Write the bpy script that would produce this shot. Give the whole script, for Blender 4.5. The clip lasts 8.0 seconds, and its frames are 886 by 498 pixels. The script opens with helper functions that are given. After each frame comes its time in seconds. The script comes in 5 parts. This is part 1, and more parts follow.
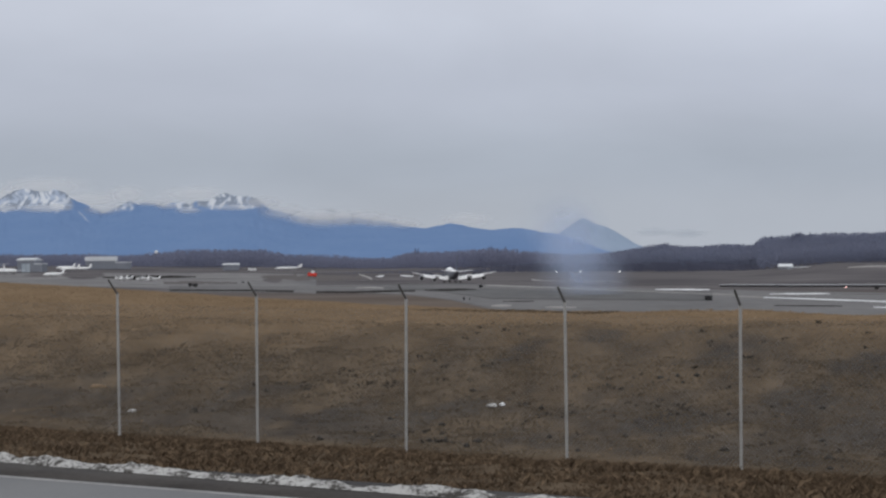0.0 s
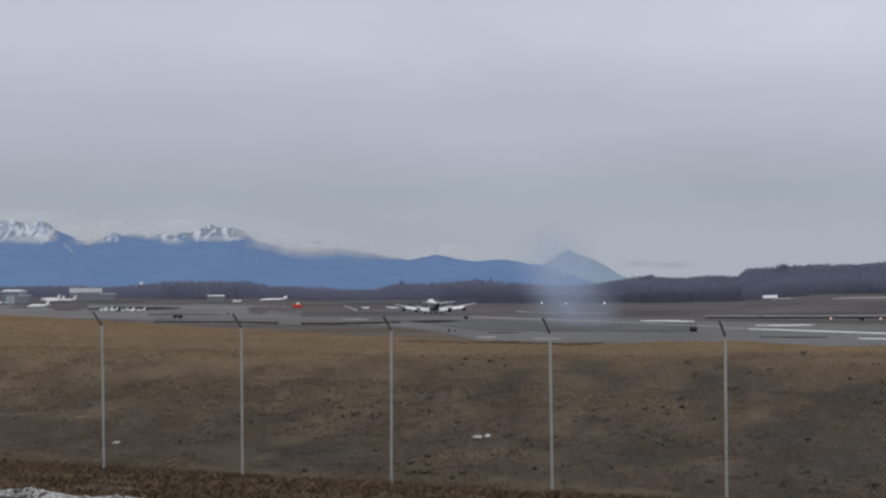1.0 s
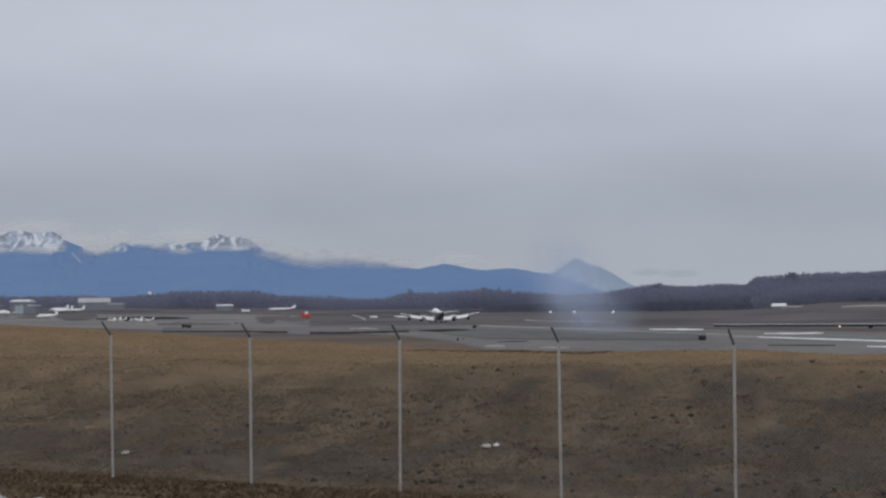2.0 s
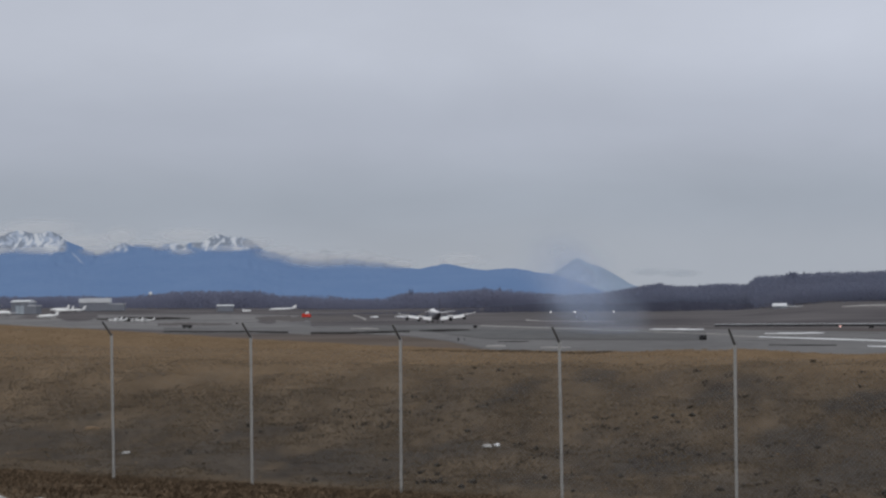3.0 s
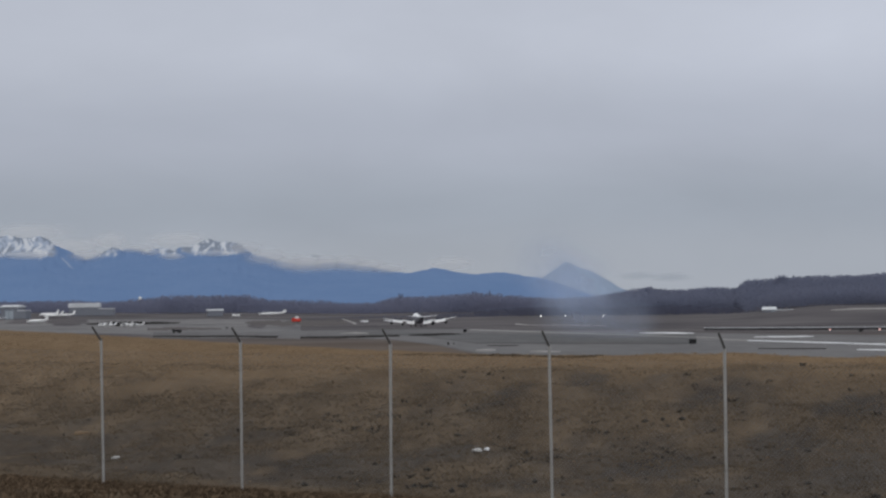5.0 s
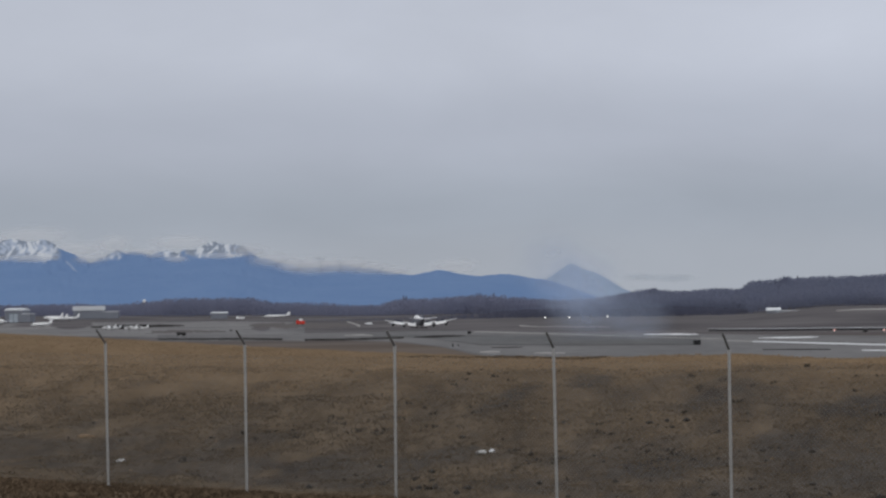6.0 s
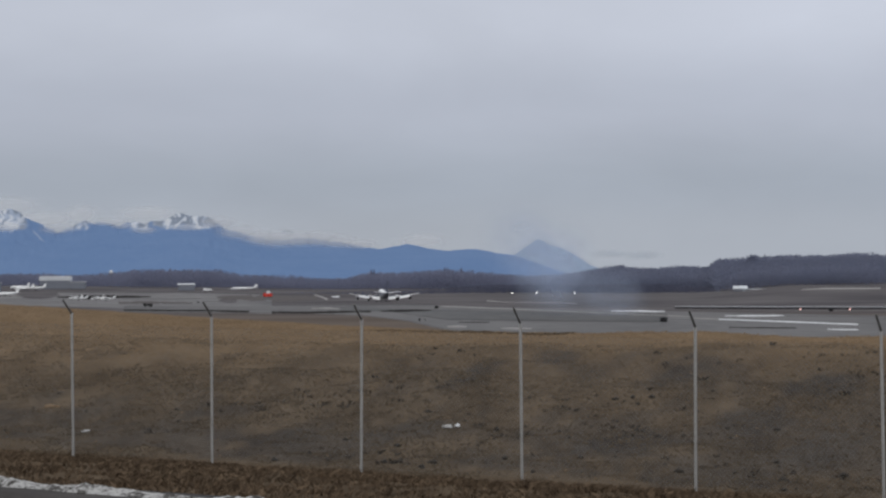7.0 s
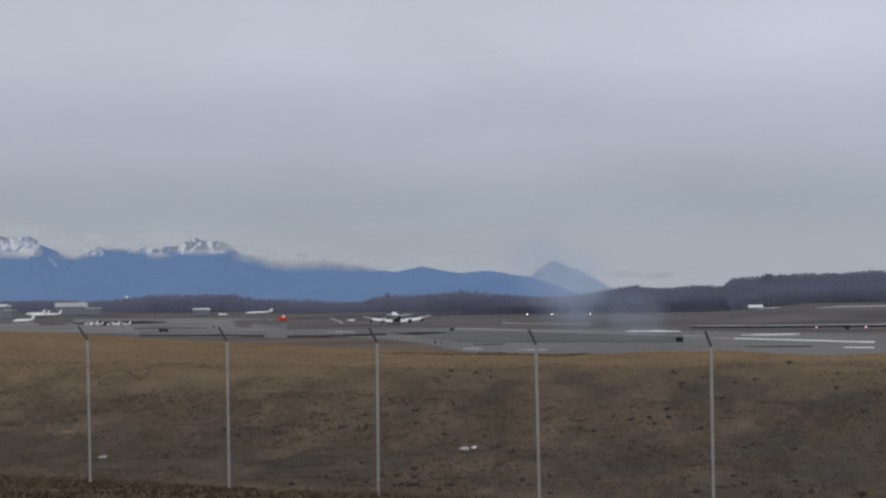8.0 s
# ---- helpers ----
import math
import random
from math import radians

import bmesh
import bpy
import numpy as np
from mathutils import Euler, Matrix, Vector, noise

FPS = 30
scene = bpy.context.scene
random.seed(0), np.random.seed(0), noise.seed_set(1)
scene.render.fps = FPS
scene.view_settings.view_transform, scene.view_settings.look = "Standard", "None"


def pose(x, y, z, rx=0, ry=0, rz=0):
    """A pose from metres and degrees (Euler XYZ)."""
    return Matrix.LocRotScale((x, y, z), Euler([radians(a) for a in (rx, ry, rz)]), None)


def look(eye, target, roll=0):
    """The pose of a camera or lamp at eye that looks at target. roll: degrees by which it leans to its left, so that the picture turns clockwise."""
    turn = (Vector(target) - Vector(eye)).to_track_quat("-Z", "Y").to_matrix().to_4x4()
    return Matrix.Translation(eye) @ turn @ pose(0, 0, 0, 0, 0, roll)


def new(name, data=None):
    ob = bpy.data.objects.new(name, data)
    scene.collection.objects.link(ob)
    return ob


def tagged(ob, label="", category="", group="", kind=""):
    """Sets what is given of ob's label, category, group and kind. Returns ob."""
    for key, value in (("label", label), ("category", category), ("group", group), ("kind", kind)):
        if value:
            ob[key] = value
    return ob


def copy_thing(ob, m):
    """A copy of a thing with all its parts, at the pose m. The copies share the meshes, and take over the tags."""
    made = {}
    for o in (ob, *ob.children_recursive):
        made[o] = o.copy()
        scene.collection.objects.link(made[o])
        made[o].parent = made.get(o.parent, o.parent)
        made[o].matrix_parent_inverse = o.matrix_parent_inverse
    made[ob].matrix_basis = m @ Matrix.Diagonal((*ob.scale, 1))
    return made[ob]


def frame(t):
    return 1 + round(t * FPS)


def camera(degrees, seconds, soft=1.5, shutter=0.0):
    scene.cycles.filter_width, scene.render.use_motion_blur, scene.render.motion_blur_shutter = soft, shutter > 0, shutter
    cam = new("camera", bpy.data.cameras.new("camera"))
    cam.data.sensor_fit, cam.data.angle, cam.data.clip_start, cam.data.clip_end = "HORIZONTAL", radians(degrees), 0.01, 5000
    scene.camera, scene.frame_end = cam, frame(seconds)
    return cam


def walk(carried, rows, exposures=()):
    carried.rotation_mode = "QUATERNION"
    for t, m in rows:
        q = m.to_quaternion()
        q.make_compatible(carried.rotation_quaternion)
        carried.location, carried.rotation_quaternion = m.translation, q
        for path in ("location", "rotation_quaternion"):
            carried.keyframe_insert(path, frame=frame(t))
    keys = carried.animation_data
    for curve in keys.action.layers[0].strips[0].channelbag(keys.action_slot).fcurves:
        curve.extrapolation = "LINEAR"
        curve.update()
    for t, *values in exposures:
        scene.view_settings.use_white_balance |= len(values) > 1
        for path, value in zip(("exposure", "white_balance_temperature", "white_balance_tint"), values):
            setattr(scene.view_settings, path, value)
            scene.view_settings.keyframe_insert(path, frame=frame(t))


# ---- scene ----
SECONDS = 8.0
EYE = 1.7
cam = camera(23.31, SECONDS, 2.45)
walk(cam, [
    (0.0, pose(0, 0, 1.7, 90.377, 0.600, 0.004)),
    (0.1, pose(0, 0, 1.7, 90.647, 0.602, 0.006)),
    (0.2, pose(0, 0, 1.7, 91.065, 0.604, -0.040)),
    (0.3, pose(0, 0, 1.7, 91.376, 0.609, -0.290)),
    (0.4, pose(0, 0, 1.7, 91.371, 0.614, -0.495)),
    (0.5, pose(0, 0, 1.7, 91.381, 0.617, -0.585)),
    (0.6, pose(0, 0, 1.7, 91.360, 0.617, -0.513)),
    (0.7, pose(0, 0, 1.7, 91.316, 0.615, -0.332)),
    (0.8, pose(0, 0, 1.7, 91.332, 0.615, -0.287)),
    (0.9, pose(0, 0, 1.7, 91.316, 0.618, -0.377)),
    (1.0, pose(0, 0, 1.7, 91.213, 0.619, -0.392)),
    (1.1, pose(0, 0, 1.7, 91.239, 0.614, -0.422)),
    (1.2, pose(0, 0, 1.7, 90.965, 0.606, -0.271)),
    (1.3, pose(0, 0, 1.7, 90.964, 0.601, -0.361)),
    (1.4, pose(0, 0, 1.7, 91.071, 0.596, -0.286)),
    (1.5, pose(0, 0, 1.7, 91.094, 0.589, -0.165)),
    (1.6, pose(0, 0, 1.7, 91.167, 0.624, -0.152)),
    (1.7, pose(0, 0, 1.7, 91.337, 0.662, -0.318)),
    (1.8, pose(0, 0, 1.7, 91.434, 0.695, -0.169)),
    (1.9, pose(0, 0, 1.7, 91.392, 0.732, -0.229)),
    (2.0, pose(0, 0, 1.7, 91.455, 0.766, -0.166)),
    (2.1, pose(0, 0, 1.7, 91.336, 0.770, -0.155)),
    (2.2, pose(0, 0, 1.7, 91.337, 0.773, -0.140)),
    (3.3, pose(0, 0, 1.7, 91.644, 0.814, -0.142)),
    (3.4, pose(0, 0, 1.7, 91.721, 0.816, -0.052)),
    (3.5, pose(0, 0, 1.7, 91.714, 0.819, 0.027)),
    (3.6, pose(0, 0, 1.7, 91.766, 0.821, -0.128)),
    (3.7, pose(0, 0, 1.7, 91.660, 0.820, -0.067)),
    (3.8, pose(0, 0, 1.7, 91.658, 0.823, -0.277)),
    (3.9, pose(0, 0, 1.7, 91.658, 0.822, -0.247)),
    (4.0, pose(0, 0, 1.7, 91.689, 0.820, -0.188)),
    (4.1, pose(0, 0, 1.7, 91.635, 0.863, -0.113)),
    (4.2, pose(0, 0, 1.7, 91.608, 0.909, -0.218)),
    (4.3, pose(0, 0, 1.7, 91.582, 0.955, -0.339)),
    (4.4, pose(0, 0, 1.7, 91.585, 1.002, -0.520)),
    (4.5, pose(0, 0, 1.7, 91.412, 1.045, -0.478)),
    (4.6, pose(0, 0, 1.7, 91.309, 0.979, -0.458)),
    (4.7, pose(0, 0, 1.7, 91.447, 0.914, -0.439)),
    (5.8, pose(0, 0, 1.7, 91.641, 1.057, -0.220)),
    (5.9, pose(0, 0, 1.7, 91.645, 1.068, -0.116)),
    (6.0, pose(0, 0, 1.7, 91.616, 1.085, -0.308)),
    (6.1, pose(0, 0, 1.7, 91.573, 1.000, -0.335)),
    (6.2, pose(0, 0, 1.7, 91.410, 0.916, -0.453)),
    (6.3, pose(0, 0, 1.7, 91.321, 0.833, -0.692)),
    (6.4, pose(0, 0, 1.7, 91.249, 0.751, -0.901)),
    (6.5, pose(0, 0, 1.7, 91.251, 0.666, -0.962)),
    (6.6, pose(0, 0, 1.7, 91.232, 0.615, -1.094)),
    (6.7, pose(0, 0, 1.7, 91.104, 0.563, -1.229)),
    (6.8, pose(0, 0, 1.7, 90.978, 0.508, -1.122)),
    (6.9, pose(0, 0, 1.7, 90.972, 0.456, -1.196)),
    (7.0, pose(0, 0, 1.7, 90.924, 0.403, -1.176)),
    (7.1, pose(0, 0, 1.7, 90.975, 0.487, -1.182)),
    (7.2, pose(0, 0, 1.7, 91.060, 0.570, -1.108)),
    (7.3, pose(0, 0, 1.7, 91.100, 0.652, -1.034)),
    (7.4, pose(0, 0, 1.7, 91.155, 0.735, -0.975)),
    (7.5, pose(0, 0, 1.7, 91.212, 0.818, -0.989)),
    (7.6, pose(0, 0, 1.7, 91.396, 0.863, -1.024)),
    (7.7, pose(0, 0, 1.7, 91.445, 0.908, -1.115)),
    (7.8, pose(0, 0, 1.7, 91.512, 0.950, -1.010)),
    (7.9, pose(0, 0, 1.7, 91.443, 0.989, -0.845)),
    (8.0, pose(0, 0, 1.7, 91.522, 1.031, -0.772)),
], [(0.0, 0.0), (0.5, -0.02), (1.0, -0.11), (2.0, -0.14), (3.5, -0.21), (4.5, -0.22), (6.0, -0.18), (6.5, -0.17), (7.0, -0.11), (7.5, -0.1), (8.0, -0.18)])

# ---------------------------------------------------------------- world and light
world = bpy.data.worlds.new("overcast_sky")
scene.world = world
world.use_nodes = True
wn, wl = world.node_tree.nodes, world.node_tree.links
wn.clear()


def wnode(kind, **kw):
    n = wn.new(kind)
    for k, v in kw.items():
        n.inputs[k].default_value = v
    return n


w_out = wn.new("ShaderNodeOutputWorld")
w_sky = wn.new("ShaderNodeTexSky")
w_sky.sky_type, w_sky.sun_disc = "NISHITA", False
w_sky.sun_elevation, w_sky.sun_rotation = radians(38), radians(150)
w_bg_sky = wnode("ShaderNodeBackground", Strength=0.06)
wl.new(w_sky.outputs[0], w_bg_sky.inputs[0])
w_co = wn.new("ShaderNodeTexCoord")
w_sep = wn.new("ShaderNodeSeparateXYZ")
wl.new(w_co.outputs["Generated"], w_sep.inputs[0])
w_ramp = wn.new("ShaderNodeValToRGB")
wl.new(w_sep.outputs["Z"], w_ramp.inputs[0])
w_ramp.color_ramp.interpolation = "EASE"
for i, (p, c) in enumerate([(0.0, (0.405, 0.437, 0.495)), (0.022, (0.395, 0.43, 0.492)), (0.045, (0.37, 0.41, 0.48)),
                            (0.08, (0.448, 0.482, 0.566)), (0.125, (0.565, 0.60, 0.69)), (0.5, (0.66, 0.69, 0.74)), (1.0, (0.74, 0.76, 0.79))]):
    el = w_ramp.color_ramp.elements
    e = el[i] if i < 2 else el.new(p)
    e.position, e.color = p, (*c, 1)
w_map = wn.new("ShaderNodeMapping")
w_map.inputs["Scale"].default_value = (4.0, 4.0, 9.5)
wl.new(w_co.outputs["Generated"], w_map.inputs[0])
w_no = wnode("ShaderNodeTexNoise", Scale=1.7, Detail=5.0, Roughness=0.52, Distortion=0.25)
wl.new(w_map.outputs[0], w_no.inputs["Vector"])
w_nr = wnode("ShaderNodeMapRange", **{"From Min": 0.3, "From Max": 0.72, "To Min": 0.94, "To Max": 1.06})
wl.new(w_no.outputs[0], w_nr.inputs[0])
w_mul = wn.new("ShaderNodeVectorMath")
w_mul.operation = "SCALE"
# the cloud thins towards the east
w_east = wnode("ShaderNodeMapRange", **{"From Min": -0.3, "From Max": 0.3, "To Min": 0.95, "To Max": 1.09})
wl.new(w_sep.outputs["X"], w_east.inputs[0])
w_thin = wn.new("ShaderNodeMath")
w_thin.operation = "MULTIPLY"
wl.new(w_nr.outputs[0], w_thin.inputs[0])
wl.new(w_east.outputs[0], w_thin.inputs[1])
wl.new(w_ramp.outputs[0], w_mul.inputs[0])
wl.new(w_thin.outputs[0], w_mul.inputs["Scale"])
w_bg_cl = wnode("ShaderNodeBackground", Strength=1.05)
wl.new(w_mul.outputs[0], w_bg_cl.inputs[0])
w_mix = wnode("ShaderNodeMixShader", Fac=0.95)
wl.new(w_bg_sky.outputs[0], w_mix.inputs[1])
wl.new(w_bg_cl.outputs[0], w_mix.inputs[2])
wl.new(w_mix.outputs[0], w_out.inputs[0])

sun_data = bpy.data.lights.new("sun", "SUN")
sun_data.energy, sun_data.angle, sun_data.color = 0.85, radians(25), (1.0, 0.96, 0.9)
sun = new("sun", sun_data)
sun.matrix_world = look((-30, -60, 70), (0, 0, 0))


# ---------------------------------------------------------------- materials
def material(name, a, b, scale=1.0, rough=0.85, bump=0.2, fine=12.0, metal=0.0, spread=(0.3, 0.7), island=0.0, stretch=(1, 1, 1), obj_random=0.0, spec=0.3):
    """Two-tone surface: a large stain pattern, a fine grain and a relief, in metres of the object's own space."""
    m = bpy.data.materials.new(name)
    m.use_nodes = True
    nt = m.node_tree
    n, l = nt.nodes, nt.links
    bs = n["Principled BSDF"]
    bs.inputs["Roughness"].default_value = rough
    bs.inputs["Metallic"].default_value = metal
    bs.inputs["Specular IOR Level"].default_value = spec
    co = n.new("ShaderNodeTexCoord")
    mp = n.new("ShaderNodeMapping")
    mp.inputs["Scale"].default_value = stretch
    l.new(co.outputs["Object"], mp.inputs[0])
    big = n.new("ShaderNodeTexNoise")
    big.inputs["Scale"].default_value, big.inputs["Detail"].default_value = scale, 4
    l.new(mp.outputs[0], big.inputs["Vector"])
    small = n.new("ShaderNodeTexNoise")
    small.inputs["Scale"].default_value, small.inputs["Detail"].default_value = scale * fine, 3
    l.new(mp.outputs[0], small.inputs["Vector"])
    add = n.new("ShaderNodeMath")
    add.operation = "MULTIPLY_ADD"
    add.inputs[1].default_value = 0.4
    l.new(small.outputs[0], add.inputs[0])
    sc = n.new("ShaderNodeMath")
    sc.operation = "MULTIPLY"
    sc.inputs[1].default_value = 0.6
    l.new(big.outputs[0], sc.inputs[0])
    l.new(sc.outputs[0], add.inputs[2])
    val = add.outputs[0]
    if island or obj_random:
        if island:
            ge = n.new("ShaderNodeNewGeometry")
            src, amount = ge.outputs["Random Per Island"], island
        else:
            oi = n.new("ShaderNodeObjectInfo")
            src, amount = oi.outputs["Random"], obj_random
        ia = n.new("ShaderNodeMath")
        ia.operation = "MULTIPLY_ADD"
        ia.inputs[1].default_value = amount
        l.new(src, ia.inputs[0])
        sub = n.new("ShaderNodeMath")
        sub.operation = "SUBTRACT"
        sub.inputs[1].default_value = amount / 2
        l.new(val, sub.inputs[0])
        l.new(sub.outputs[0], ia.inputs[2])
        val = ia.outputs[0]
    mr = n.new("ShaderNodeMapRange")
    mr.inputs["From Min"].default_value, mr.inputs["From Max"].default_value = spread
    l.new(val, mr.inputs[0])
    mix = n.new("ShaderNodeMix")
    mix.data_type = "RGBA"
    mix.inputs["A"].default_value, mix.inputs["B"].default_value = (*a, 1), (*b, 1)
    l.new(mr.outputs[0], mix.inputs["Factor"])
    l.new(mix.outputs["Result"], bs.inputs["Base Color"])
    if bump:
        bp = n.new("ShaderNodeBump")
        bp.inputs["Strength"].default_value = bump
        l.new(small.outputs[0], bp.inputs["Height"])
        l.new(bp.outputs[0], bs.inputs["Normal"])
    return m


def glow(name, colour, strength):
    m = material(name, colour, colour, bump=0)
    bs = m.node_tree.nodes["Principled BSDF"]
    bs.inputs["Emission Color"].default_value = (*colour, 1)
    bs.inputs["Emission Strength"].default_value = strength
    return m


def vapour(name, colour, density, grain, least=0.35):
    """Thin smoke or cloud: fades out towards the rim of its puff, with ragged wisps."""
    m = bpy.data.materials.new(name)
    m.use_nodes = True
    n, l = m.node_tree.nodes, m.node_tree.links
    n.clear()
    out = n.new("ShaderNodeOutputMaterial")
    co = n.new("ShaderNodeTexCoord")
    sep = n.new("ShaderNodeVectorMath")
    sep.operation = "MULTIPLY"
    sep.inputs[1].default_value = (1, 0, 1)
    l.new(co.outputs["Object"], sep.inputs[0])
    ln = n.new("ShaderNodeVectorMath")
    ln.operation = "LENGTH"
    l.new(sep.outputs[0], ln.inputs[0])
    fall = n.new("ShaderNodeMapRange")
    fall.interpolation_type = "SMOOTHERSTEP"
    fall.inputs["From Min"].default_value, fall.inputs["From Max"].default_value = 0.97, 0.1
    l.new(ln.outputs["Value"], fall.inputs[0])
    oi = n.new("ShaderNodeObjectInfo")
    no = n.new("ShaderNodeTexNoise")
    no.noise_dimensions = "4D"
    no.inputs["Scale"].default_value, no.inputs["Detail"].default_value = grain, 4
    l.new(co.outputs["Object"], no.inputs["Vector"])
    rs = n.new("ShaderNodeMath")
    rs.operation = "MULTIPLY"
    rs.inputs[1].default_value = 40
    l.new(oi.outputs["Random"], rs.inputs[0])
    l.new(rs.outputs[0], no.inputs["W"])
    nr = n.new("ShaderNodeMapRange")
    nr.inputs["From Min"].default_value, nr.inputs["From Max"].default_value = 0.25, 0.75
    nr.inputs["To Min"].default_value = least
    l.new(no.outputs[0], nr.inputs[0])
    mu = n.new("ShaderNodeMath")
    mu.operation = "MULTIPLY"
    l.new(fall.outputs[0], mu.inputs[0])
    l.new(nr.outputs[0], mu.inputs[1])
    mu2 = n.new("ShaderNodeMath")
    mu2.operation = "MULTIPLY"
    mu2.inputs[1].default_value = density
    l.new(mu.outputs[0], mu2.inputs[0])
    tr = n.new("ShaderNodeBsdfTransparent")
    df = n.new("ShaderNodeBsdfDiffuse")
    df.inputs[0].default_value = (*colour, 1)
    tl = n.new("ShaderNodeBsdfTranslucent")
    tl.inputs[0].default_value = (*colour, 1)
    ms = n.new("ShaderNodeMixShader")
    ms.inputs[0].default_value = 0.5
    l.new(df.outputs[0], ms.inputs[1])
    l.new(tl.outputs[0], ms.inputs[2])
    mx = n.new("ShaderNodeMixShader")
    l.new(mu2.outputs[0], mx.inputs[0])
    l.new(tr.outputs[0], mx.inputs[1])
    l.new(ms.outputs[0], mx.inputs[2])
    l.new(mx.outputs[0], out.inputs[0])
    return m


